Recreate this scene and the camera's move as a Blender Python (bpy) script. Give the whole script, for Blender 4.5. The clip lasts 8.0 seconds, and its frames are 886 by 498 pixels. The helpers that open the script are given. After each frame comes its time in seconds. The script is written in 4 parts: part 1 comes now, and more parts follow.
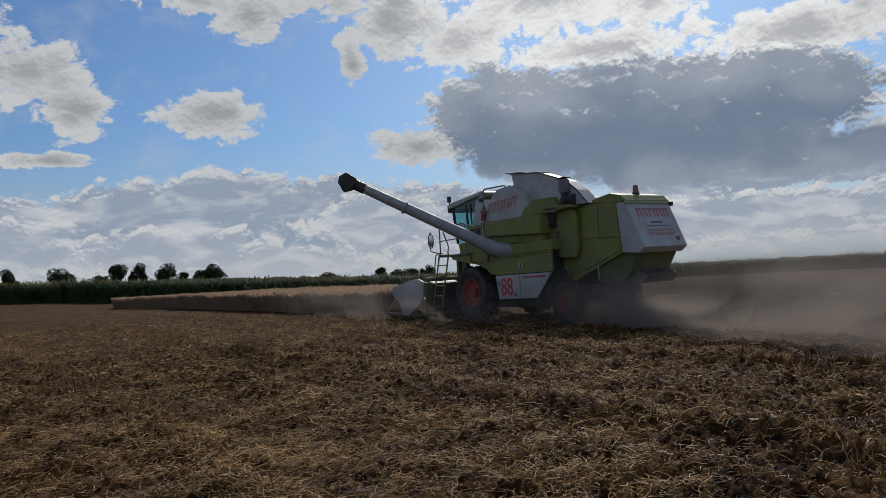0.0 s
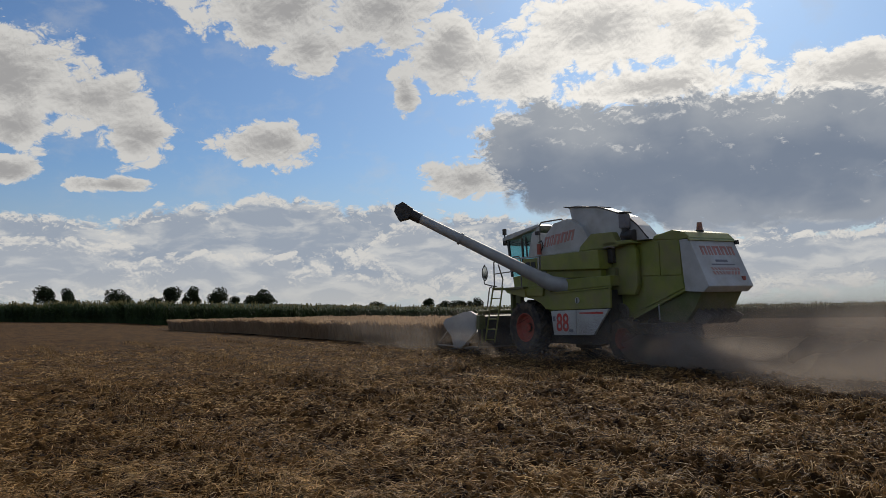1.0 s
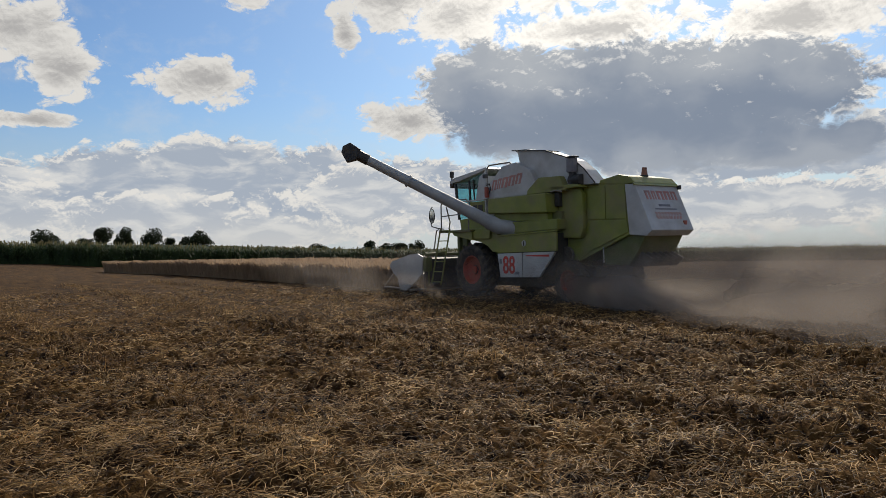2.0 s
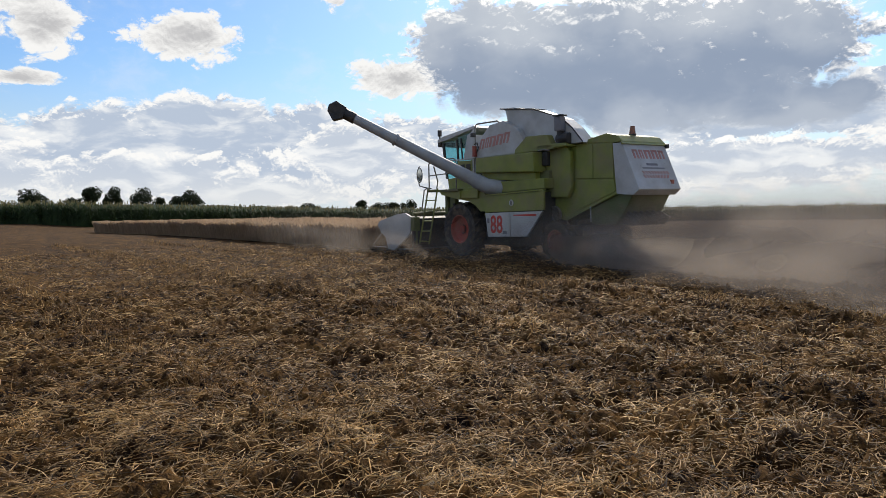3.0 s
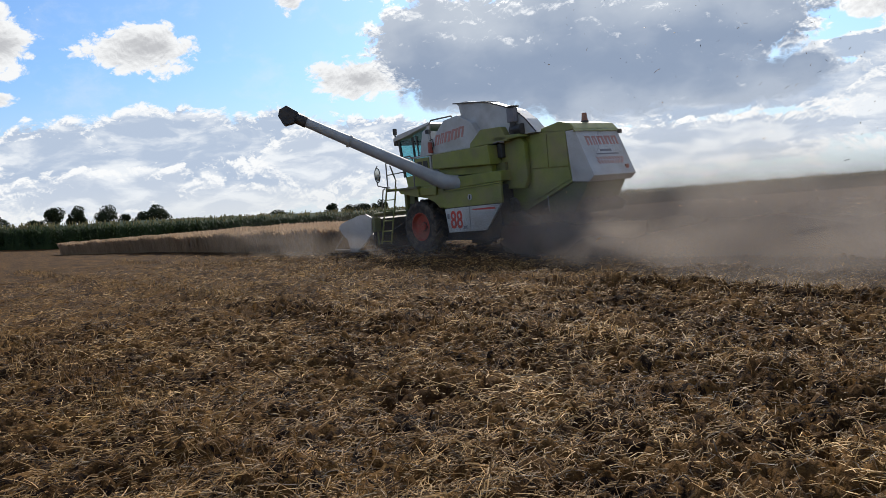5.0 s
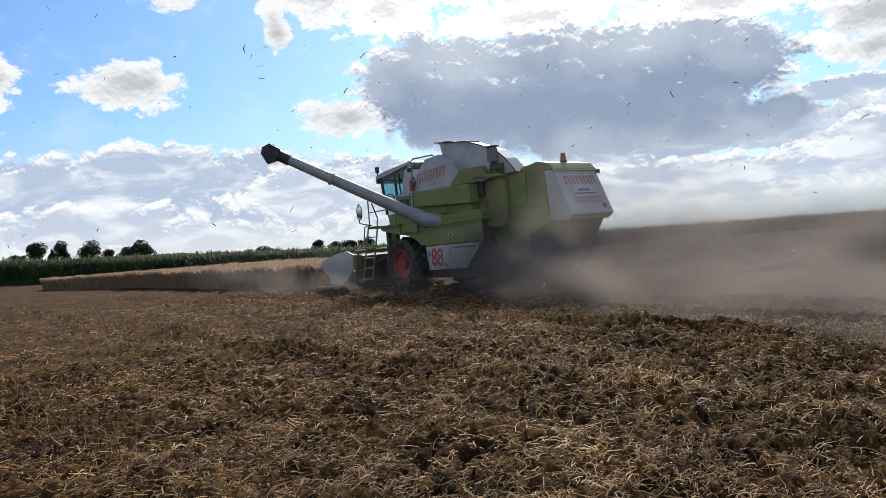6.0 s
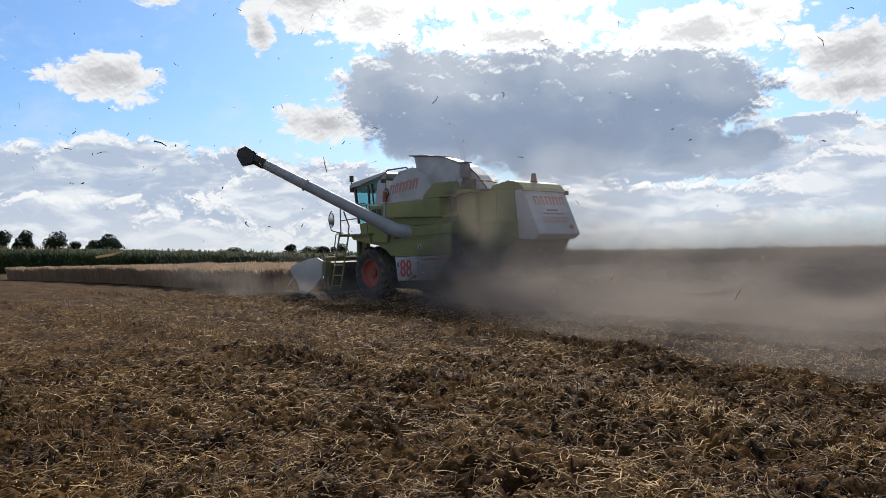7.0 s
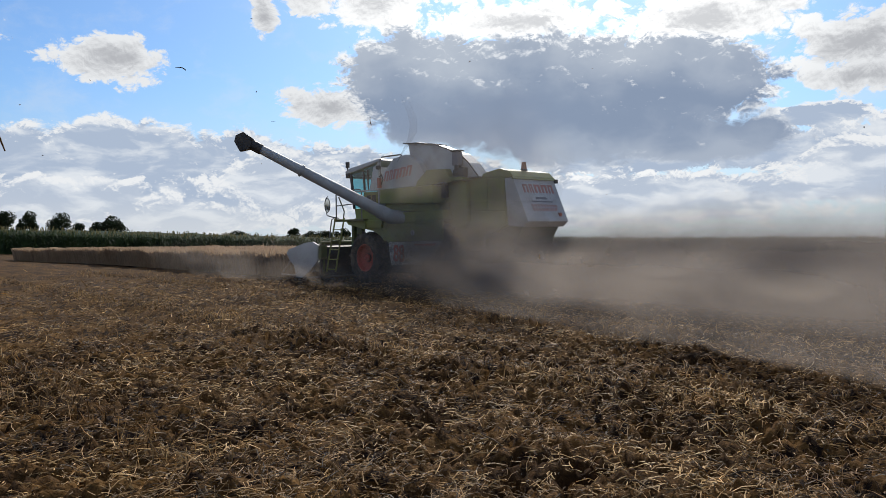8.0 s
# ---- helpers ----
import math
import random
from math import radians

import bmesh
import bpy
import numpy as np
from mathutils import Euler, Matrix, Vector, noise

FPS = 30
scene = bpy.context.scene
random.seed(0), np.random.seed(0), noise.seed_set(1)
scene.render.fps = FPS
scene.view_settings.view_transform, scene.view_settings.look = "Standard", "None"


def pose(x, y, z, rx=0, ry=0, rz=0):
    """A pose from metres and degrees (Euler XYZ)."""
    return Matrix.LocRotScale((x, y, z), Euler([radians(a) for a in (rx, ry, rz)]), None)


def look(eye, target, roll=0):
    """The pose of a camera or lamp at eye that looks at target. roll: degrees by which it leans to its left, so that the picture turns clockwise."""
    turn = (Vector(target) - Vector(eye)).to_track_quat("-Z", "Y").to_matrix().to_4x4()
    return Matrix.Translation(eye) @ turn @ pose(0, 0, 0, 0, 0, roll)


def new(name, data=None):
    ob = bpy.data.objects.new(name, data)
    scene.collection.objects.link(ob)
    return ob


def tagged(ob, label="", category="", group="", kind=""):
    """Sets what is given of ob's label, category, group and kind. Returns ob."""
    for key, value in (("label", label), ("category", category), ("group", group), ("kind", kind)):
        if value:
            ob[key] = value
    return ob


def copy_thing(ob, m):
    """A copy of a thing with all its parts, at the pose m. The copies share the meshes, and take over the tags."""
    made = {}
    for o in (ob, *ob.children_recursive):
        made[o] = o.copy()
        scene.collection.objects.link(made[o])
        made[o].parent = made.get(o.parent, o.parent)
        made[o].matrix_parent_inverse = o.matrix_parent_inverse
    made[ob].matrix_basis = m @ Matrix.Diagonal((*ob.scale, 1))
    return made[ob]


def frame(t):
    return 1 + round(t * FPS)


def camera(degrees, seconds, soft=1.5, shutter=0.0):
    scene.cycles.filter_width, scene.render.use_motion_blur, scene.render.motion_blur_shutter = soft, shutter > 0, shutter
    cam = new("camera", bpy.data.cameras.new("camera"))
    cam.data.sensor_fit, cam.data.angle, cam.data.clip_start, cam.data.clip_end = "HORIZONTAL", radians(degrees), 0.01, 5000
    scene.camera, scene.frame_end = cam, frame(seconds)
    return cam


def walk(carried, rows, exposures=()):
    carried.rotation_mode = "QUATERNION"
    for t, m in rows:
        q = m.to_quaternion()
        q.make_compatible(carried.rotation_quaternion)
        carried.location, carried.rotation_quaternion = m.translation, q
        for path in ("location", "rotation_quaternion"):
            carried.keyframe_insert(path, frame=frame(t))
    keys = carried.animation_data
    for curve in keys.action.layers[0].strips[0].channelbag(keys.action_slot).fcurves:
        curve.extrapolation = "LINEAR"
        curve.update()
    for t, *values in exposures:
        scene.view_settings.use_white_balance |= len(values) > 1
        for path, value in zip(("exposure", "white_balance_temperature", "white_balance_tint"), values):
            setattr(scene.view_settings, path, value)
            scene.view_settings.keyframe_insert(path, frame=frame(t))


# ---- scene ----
# ---- camera: hand-held, walking beside the machine ----
cam = camera(62.1, 8.0, 0.75)
PATH = [
    (0.0, pose(0.0, 0.0, 1.6, 91.58, 3.33, 0.0)), (0.5, pose(-0.4, 0.515, 1.6, 92.6, 2.35, 1.82)),
    (1.0, pose(-0.791, 1.041, 1.6, 94.25, 1.4, 3.59)), (1.5, pose(-1.173, 1.436, 1.6, 92.95, 3.66, 3.95)),
    (2.0, pose(-1.515, 1.746, 1.6, 89.68, 1.14, -1.1)),
    (2.2, pose(-1.628, 1.89, 1.6, 88.92, 0.57, -2.16)), (3.3, pose(-2.139, 2.886, 1.6, 85.91, 1.53, -1.69)), (3.5, pose(-2.245, 3.075, 1.6, 85.72, 1.82, -1.8)),
    (4.0, pose(-2.519, 3.512, 1.6, 86.42, 2.9, -2.4)), (4.5, pose(-2.662, 3.887, 1.6, 86.69, 4.02, -2.78)),
    (4.7, pose(-2.707, 4.03, 1.6, 86.17, 4.48, -3.16)), (5.8, pose(-3.05, 4.722, 1.6, 87.3, 5.2, -6.66)),
    (6.0, pose(-3.14, 4.819, 1.6, 88.95, 4.59, -5.3)), (6.5, pose(-3.4, 5.037, 1.6, 90.79, 3.33, -6.41)),
    (7.0, pose(-3.664, 5.289, 1.6, 89.8, 1.33, -7.45)), (7.5, pose(-3.923, 5.451, 1.6, 88.64, 0.37, -7.4)),
    (8.0, pose(-3.98, 5.524, 1.6, 88.7, 0.65, -7.26)),
]
walk(cam, PATH, [(t, stops, kelvin, 10.0) for t, stops, kelvin in ((0.0, -0.68, 6250.0), (0.5, -0.62, 6350.0), (1.0, -0.56, 6750.0), (1.5, -0.6, 6850.0), (2.0, -0.3, 6850.0), (3.5, 0.12, 6500.0), (4.5, 0.1, 6450.0), (6.0, 0.15, 6300.0), (6.5, 0.0, 6350.0), (7.0, 0.05, 6350.0), (7.5, 0.12, 6350.0), (8.0, -0.08, 6300.0))])

# ---- sky, clouds and sun ----
SUN_AZ, SUN_EL = 16.0, 37.0          # degrees right of +y, degrees up
world = bpy.data.worlds.new("sky")
scene.world = world
world.use_nodes = True


class Nodes:
    """Short-hand for wiring shader nodes."""

    def __init__(self, tree, fresh=True):
        self.tree = tree
        if fresh:
            tree.nodes.clear()

    def add(self, kind, **props):
        n = self.tree.nodes.new(kind)
        if "operation" in props:
            n.operation = props["operation"]
        if "use_clamp" in props:
            n.use_clamp = props["use_clamp"]
        if "interpolation_type" in props:
            n.interpolation_type = props["interpolation_type"]
        if "data_type" in props:
            n.data_type, n.blend_type = props["data_type"], props["blend_type"]
        return n

    def link(self, a, b):
        self.tree.links.new(a, b)

    def put(self, socket, value):
        if isinstance(value, bpy.types.NodeSocket):
            self.link(value, socket)
        else:
            socket.default_value = value

    def math(self, op, a, b=0.0, c=0.0, clamp=False):
        n = self.add("ShaderNodeMath", operation=op, use_clamp=clamp)
        for s, v in zip(n.inputs, (a, b, c)):
            self.put(s, v)
        return n.outputs[0]

    def step(self, x, lo, hi, a=0.0, b=1.0, smooth=True):
        n = self.add("ShaderNodeMapRange", interpolation_type="SMOOTHSTEP" if smooth else "LINEAR")
        for s, v in zip(n.inputs, (x, lo, hi, a, b)):
            self.put(s, v)
        return n.outputs[0]

    def mix(self, f, a, b, blend="MIX"):
        n = self.add("ShaderNodeMix", data_type="RGBA", blend_type=blend)
        self.put(n.inputs[0], f)
        for s, v in ((n.inputs[6], a), (n.inputs[7], b)):
            self.put(s, (*v, 1.0) if isinstance(v, tuple) and len(v) == 3 else v)
        return n.outputs[2]

    def noise(self, vec, scale, detail=5.0, rough=0.55, distort=0.0):
        n = self.add("ShaderNodeTexNoise")
        if vec is not None:
            self.link(vec, n.inputs["Vector"])
        for k, v in (("Scale", scale), ("Detail", detail), ("Roughness", rough), ("Distortion", distort)):
            n.inputs[k].default_value = v
        return n.outputs[0]

    def scaled(self, vec, xyz):
        n = self.add("ShaderNodeVectorMath", operation="MULTIPLY")
        self.link(vec, n.inputs[0])
        n.inputs[1].default_value = xyz
        return n.outputs[0]


def build_sky():
    g = Nodes(world.node_tree)
    way = g.add("ShaderNodeTexCoord").outputs["Generated"]
    sep = g.add("ShaderNodeSeparateXYZ")
    g.link(way, sep.inputs[0])
    x, y, z = sep.outputs
    az = g.math("MULTIPLY", g.math("ARCTAN2", x, y), 57.2958)
    el = g.math("MULTIPLY", g.math("ARCSINE", z), 57.2958)
    # cumulus: each heap is an ellipse on the sky (azimuth, elevation, half width, half height), its rim billowed by noise
    bright = [(-34.5, 16.2, 7.0, 4.2), (-29, 14.8, 5.2, 2.6), (-26.2, 12.4, 3.2, 2.2), (-34, 12.6, 3.4, 1.7), (-35, 9.7, 3.4, 1.1), (-28, 9.0, 4.0, 0.7),
              (-17, 12.25, 5.2, 2.2), (-24, 24.8, 8, 3.8), (-16, 22.0, 7.5, 3.5), (-13.6, 19.5, 3.6, 2.5), (-8, 22.2, 6.5, 3.5), (-2.5, 18.9, 5.0, 3.5),
              (2.2, 17.2, 4.6, 2.7), (9, 20.2, 8.5, 4.2), (17, 19.0, 4.6, 2.9), (-6.1, 15.9, 1.5, 1.9), (13, 15.7, 10.5, 2.0), (27, 14.9, 9, 2.5),
              (37, 12.4, 6, 2.6), (36.5, 10.2, 4.5, 1.5), (-1.2, 9.6, 5.2, 2.0)]
    dark = [(14, 11.2, 14.5, 4.6), (5.2, 11.7, 6.8, 4.1), (25, 10.8, 8.5, 4.0), (8, 8.2, 7.5, 2.3), (18, 7.2, 13, 2.8), (27, 6.4, 8, 1.9)]
    low = [(-16, 5.6, 8.5, 3.3), (-8, 5.2, 6.5, 2.9), (-23.5, 4.8, 6.5, 3.2), (-33, 4.4, 8.5, 3.0), (-1, 4.6, 6.5, 2.6), (6, 4.4, 8, 2.2), (-15, 2.2, 27, 2.6), (16, 2.3, 24, 2.6),
           (21, 5.3, 9, 1.5), (31, 5.6, 7.5, 1.8), (39, 5, 8, 3.0), (34.5, 7.8, 4, 1.0), (45, 3, 12, 3)]
    front = [(-4.6, 3.9, 6.6, 3.3), (-20.5, 2.4, 9.5, 2.2), (-32, 3.0, 8, 2.8), (3, 3.2, 8, 2.4), (22, 2.6, 18, 2.2), (38, 3.6, 8, 2.8), (-12.5, 1.2, 10, 1.6)]

    def plane(da, de):
        """The sky as a flat sheet, shifted by some degrees."""
        c = g.add("ShaderNodeCombineXYZ")
        g.put(c.inputs[0], g.math("MULTIPLY", g.math("ADD", az, da), 0.1))
        g.put(c.inputs[1], g.math("MULTIPLY", g.math("ADD", el, de), 0.15))
        w = g.add("ShaderNodeTexNoise")
        g.link(c.outputs[0], w.inputs["Vector"])
        w.inputs["Scale"].default_value, w.inputs["Detail"].default_value = 3.0, 5.0
        push = g.add("ShaderNodeVectorMath", operation="MULTIPLY_ADD")
        g.link(w.outputs["Color"], push.inputs[0])
        push.inputs[1].default_value = (0.22, 0.22, 0.0)
        g.link(c.outputs[0], push.inputs[2])
        return push.outputs[0]

    def billow(p, octaves):
        """Rounded heads with sharp creases between them, as cauliflower cloud has."""
        total = None
        for scale, amp in octaves:
            b = g.math("MULTIPLY", g.math("ABSOLUTE", g.math("SUBTRACT", g.noise(p, scale, 1.0, 0.4), 0.5)), 2.0 * amp)
            total = b if total is None else g.math("ADD", total, b)
        return total
    large, fine = ((2.6, 0.62), (6.0, 0.36), (13.0, 0.2)), ((28.0, 0.13), (60.0, 0.08))
    here, sunside = plane(0.0, 0.0), plane(0.15, 0.55)
    body = billow(here, large)
    relief = g.math("SUBTRACT", body, billow(sunside, large))
    heads = ((9.0, 0.3), (20.0, 0.26), (44.0, 0.18))
    crisp = g.math("SUBTRACT", billow(here, heads), billow(plane(0.06, 0.22), heads))
    relief = g.math("ADD", relief, g.math("MULTIPLY", crisp, 0.8))
    fray = g.math("SUBTRACT", g.math("ADD", body, billow(here, fine)), 0.30)
    soft = g.math("SUBTRACT", body, 0.26)
    broad = g.noise(here, 1.6, 4.0, 0.5)

    def heap(blobs, k):
        """How deep a way lies in the heaps, with and without the finest frays."""
        best = None
        for a, e, ra, re in blobs:
            u = g.math("MULTIPLY", g.math("SUBTRACT", az, a), 1 / ra)
            v = g.math("MULTIPLY", g.math("SUBTRACT", el, e), 1 / re)
            d = g.math("SUBTRACT", 1.0, g.math("SQRT", g.math("ADD", g.math("MULTIPLY", u, u), g.math("MULTIPLY", v, v))))
            best = d if best is None else g.math("SMOOTH_MAX", best, d, 0.25)
        return g.math("ADD", best, g.math("MULTIPLY", fray, k)), g.math("ADD", best, g.math("MULTIPLY", soft, k * 0.7))

    (hb, sb), (hd, sd), (hl, sl), (hf, sf) = heap(bright, 1.5), heap(dark, 0.85), heap(low, 1.0), heap(front, 1.3)
    sky = g.add("ShaderNodeTexSky")
    sky.sky_type, sky.sun_disc, sky.sun_elevation, sky.sun_rotation = "NISHITA", False, radians(SUN_EL), radians(SUN_AZ)
    col = g.mix(1.0, sky.outputs[0], SKY_TINT, "MULTIPLY")
    sunward = g.add("ShaderNodeVectorMath", operation="DOT_PRODUCT")
    g.link(way, sunward.inputs[0])
    sunward.inputs[1].default_value = (math.sin(radians(17)) * math.cos(radians(23)), math.cos(radians(17)) * math.cos(radians(23)), math.sin(radians(23)))
    near_sun = g.step(sunward.outputs["Value"], 0.92, 0.995)
    rim = g.mix(near_sun, (0.87, 0.875, 0.87), (1.35, 1.33, 1.28))
    # low haze, made duller away from the sun to set the fill light
    forward = g.step(sunward.outputs["Value"], 0.0, 0.85)
    col = g.mix(g.step(el, 11.5, 0.0, 0.0, 0.75), col, g.mix(forward, (0.46, 0.45, 0.44), (0.62, 0.70, 0.80)))
    # thin veil cloud between the heaps
    col = g.mix(g.step(g.noise(here, 2.2, 8.0, 0.6), 0.48, 0.72, 0.0, 0.28), col, g.mix(forward, (0.3, 0.33, 0.38), (0.74, 0.79, 0.85)))
    # low banks, one before the other: bright heads, blue-grey below them, pale with haze at the foot
    layers = g.noise(g.scaled(here, (1.0, 2.0, 1.0)), 2.4, 7.0, 0.52, 0.3)
    streak = g.step(layers, 0.44, 0.66)
    edge = g.mix(near_sun, (0.90, 0.905, 0.90), (1.3, 1.28, 1.22))
    for deep, smooth_deep, shade, depth in ((hl, sl, (0.45, 0.53, 0.655), 0.30), (hf, sf, (0.52, 0.585, 0.685), 0.42)):
        inner = g.mix(streak, shade, (0.80, 0.83, 0.86))
        cl = g.mix(g.step(g.math("SUBTRACT", smooth_deep, g.math("MULTIPLY", relief, 1.3)), 0.03, depth), edge, inner)
        cl = g.mix(g.step(el, 3.2, 0.0, 0.0, 0.65), cl, (0.72, 0.74, 0.75))
        col = g.mix(g.step(deep, 0.0, 0.16), col, cl)
    # fair-weather heaps, grey inside
    cb = g.mix(g.step(g.math("SUBTRACT", sb, g.math("MULTIPLY", relief, 1.05)), 0.15, 1.0), rim, g.mix(near_sun, (0.50, 0.505, 0.52), (0.74, 0.74, 0.74)))
    col = g.mix(g.step(hb, 0.0, 0.22), col, cb)
    # the great cloud before the sun: blue-grey, lighter in its upper part, silver along its upper rim
    height = g.math("ADD", el, g.math("MULTIPLY", g.math("SUBTRACT", broad, 0.5), 9.0))
    grey_d = g.mix(g.step(height, 9.0, 15.0), (0.27, 0.335, 0.45), (0.52, 0.57, 0.64))
    grey_d = g.mix(g.step(height, 8.5, 5.0, 0.0, 0.55), grey_d, (0.55, 0.60, 0.67))
    grey_d = g.mix(g.step(g.math("ADD", relief, g.math("MULTIPLY", g.math("SUBTRACT", el, 12.0), 0.03)), 0.10, 0.4, 0.0, 0.45), grey_d, rim)
    silver = g.mix(g.step(height, 7.0, 10.0), (0.58, 0.63, 0.70), rim)
    cd = g.mix(g.step(g.math("SUBTRACT", sd, g.math("MULTIPLY", relief, 0.6)), 0.02, 0.24), silver, grey_d)
    col = g.mix(g.step(hd, 0.0, g.step(el, 10.0, 6.0, 0.14, 0.4)), col, cd)
    # beyond the heaps, out of view: scattered fair-weather cloud added for neutral fill light
    away = g.math("ADD", g.step(el, 27.0, 34.0), g.step(g.math("ABSOLUTE", az), 46.0, 54.0), clamp=True)
    wide = g.math("MULTIPLY", away, g.math("SUBTRACT", g.noise(way, 3.2, 8.0, 0.55, 0.2), 0.52))
    cw = g.mix(g.step(wide, 0.02, 0.2), (0.80, 0.78, 0.75), (0.46, 0.46, 0.46))
    col = g.mix(g.step(wide, 0.0, 0.05), col, cw)
    # below the horizon the air is dull
    col = g.mix(g.step(el, 0.0, -3.0), col, (0.2, 0.19, 0.18))
    back = g.add("ShaderNodeBackground")
    g.link(col, back.inputs[0])
    back.inputs[1].default_value = SKY_STRENGTH
    g.link(back.outputs[0], g.add("ShaderNodeOutputWorld").inputs[0])


SKY_TINT, SKY_STRENGTH = (0.062, 0.089, 0.122), 1.0
build_sky()

sun = new("sun", bpy.data.lights.new("sun", "SUN"))
sun.data.energy, sun.data.angle, sun.data.color = 3.8, radians(7), (1.0, 0.92, 0.80)
sun.matrix_world = look((math.sin(radians(SUN_AZ)) * math.cos(radians(SUN_EL)), math.cos(radians(SUN_AZ)) * math.cos(radians(SUN_EL)), math.sin(radians(SUN_EL))), (0, 0, 0))

# ---- materials ----
def surface(name, base, other, rough=0.6, metal=0.0, scale=6.0, fine=60.0, bump=0.15, dust=0.0, spec=0.5, island=0.0, thin=0.0):
    """A worn surface: two colours mixed at a broad and a fine scale, fine relief, and field dust lying on it."""
    m = bpy.data.materials.new(name)
    m.use_nodes = True
    g = Nodes(m.node_tree)
    at = g.add("ShaderNodeTexCoord").outputs["Object"]
    broad, grain = g.noise(at, scale, 5.0), g.noise(at, fine, 3.0, 0.6)
    blend = g.step(g.math("ADD", g.math("MULTIPLY", broad, 0.65), g.math("MULTIPLY", grain, 0.35)), 0.36, 0.64)
    col = g.mix(blend, base, other)
    if island:
        r = g.add("ShaderNodeNewGeometry").outputs["Random Per Island"]
        col = g.mix(1.0, col, g.mix(r, (1 - island,) * 3, (1 + island,) * 3), "MULTIPLY")
    if dust:
        film = g.step(g.noise(at, scale * 0.6, 6.0, 0.65), 0.38, 0.72, 0.0, dust)
        col = g.mix(film, col, (0.23, 0.18, 0.125))
        rgh = g.math("ADD", g.math("MULTIPLY", film, 0.9 - rough), rough)
    else:
        rgh = g.step(grain, 0.3, 0.7, max(0.0, rough - 0.06), min(1.0, rough + 0.06))
    b = g.add("ShaderNodeBsdfPrincipled")
    g.link(col, b.inputs["Base Color"])
    g.put(b.inputs["Roughness"], rgh)
    b.inputs["Metallic"].default_value = metal
    b.inputs["Specular IOR Level"].default_value = spec
    if bump:
        k = g.add("ShaderNodeBump")
        k.inputs["Strength"].default_value, k.inputs["Distance"].default_value = bump, 0.02
        g.link(grain, k.inputs["Height"])
        g.link(k.outputs[0], b.inputs["Normal"])
    out = b.outputs[0]
    if thin:
        tr = g.add("ShaderNodeBsdfTranslucent")
        g.link(col, tr.inputs[0])
        ms = g.add("ShaderNodeMixShader")
        ms.inputs[0].default_value = thin
        g.link(out, ms.inputs[1])
        g.link(tr.outputs[0], ms.inputs[2])
        out = ms.outputs[0]
    g.link(out, g.add("ShaderNodeOutputMaterial").inputs[0])
    return m


GREEN = surface("harvester_green_paint", (0.235, 0.262, 0.042), (0.175, 0.198, 0.036), 0.45, 0, 2.5, 90, 0.05, 0.55)
# the green with shade put into its colour, for recesses and low parts
GREEN_SHADED = surface("shade_darkened_green_paint", (0.11, 0.135, 0.03), (0.08, 0.10, 0.025), 0.55, 0, 2.5, 70, 0.08, 0.6)
WHITE = surface("light_grey_paint", (0.52, 0.53, 0.52), (0.43, 0.44, 0.43), 0.4, 0, 2.0, 80, 0.05, 0.35)
TUBE = surface("galvanised_tube", (0.40, 0.42, 0.42), (0.32, 0.34, 0.35), 0.55, 0.1, 3.0, 60, 0.05, 0.25)
RED = surface("red_lettering", (0.62, 0.045, 0.03), (0.5, 0.04, 0.03), 0.5, 0, 5, 90, 0.03, 0.25)
RED_FADED = surface("bleached_red_marks", (0.50, 0.21, 0.18), (0.46, 0.25, 0.22), 0.6, 0, 5, 90, 0.03, 0.4)
RIM_RED = surface("red_rim_paint", (0.42, 0.06, 0.035), (0.30, 0.05, 0.03), 0.5, 0, 6, 90, 0.05, 0.4)
BLACK = surface("black_plastic", (0.018, 0.018, 0.018), (0.03, 0.03, 0.03), 0.55, 0, 6, 90, 0.05, 0.2)
RUBBER = surface("tyre_rubber", (0.02, 0.019, 0.018), (0.035, 0.032, 0.03), 0.85, 0, 8, 90, 0.2, 0.5)
WORN = surface("rubbed_bare_steel", (0.50, 0.42, 0.33), (0.36, 0.28, 0.21), 0.5, 0.3, 8, 80, 0.1, 0.3)
STEEL = surface("bare_steel", (0.25, 0.24, 0.22), (0.15, 0.14, 0.13), 0.45, 0.7, 8, 80, 0.1, 0.4)
GREY_TEXT = surface("grey_lettering", (0.2, 0.2, 0.22), (0.16, 0.16, 0.18), 0.6, 0, 8, 80, 0.02, 0.2)
AMBER = surface("amber_plastic", (0.30, 0.12, 0.06), (0.24, 0.09, 0.05), 0.35, 0, 8, 80, 0.02, 0.1)
CHROME = surface("mirror_glass", (0.75, 0.78, 0.8), (0.7, 0.74, 0.76), 0.05, 1.0, 8, 60, 0.0)
SEAT = surface("dark_upholstery", (0.03, 0.03, 0.035), (0.05, 0.05, 0.05), 0.9, 0, 8, 90, 0.2)
# the second colour is deepened for the shade between the straw
SOIL = surface("straw_covered_soil", (0.138, 0.072, 0.021), (0.034, 0.016, 0.005), 0.95, 0, 1.1, 34, 1.0, 0, 0.1)


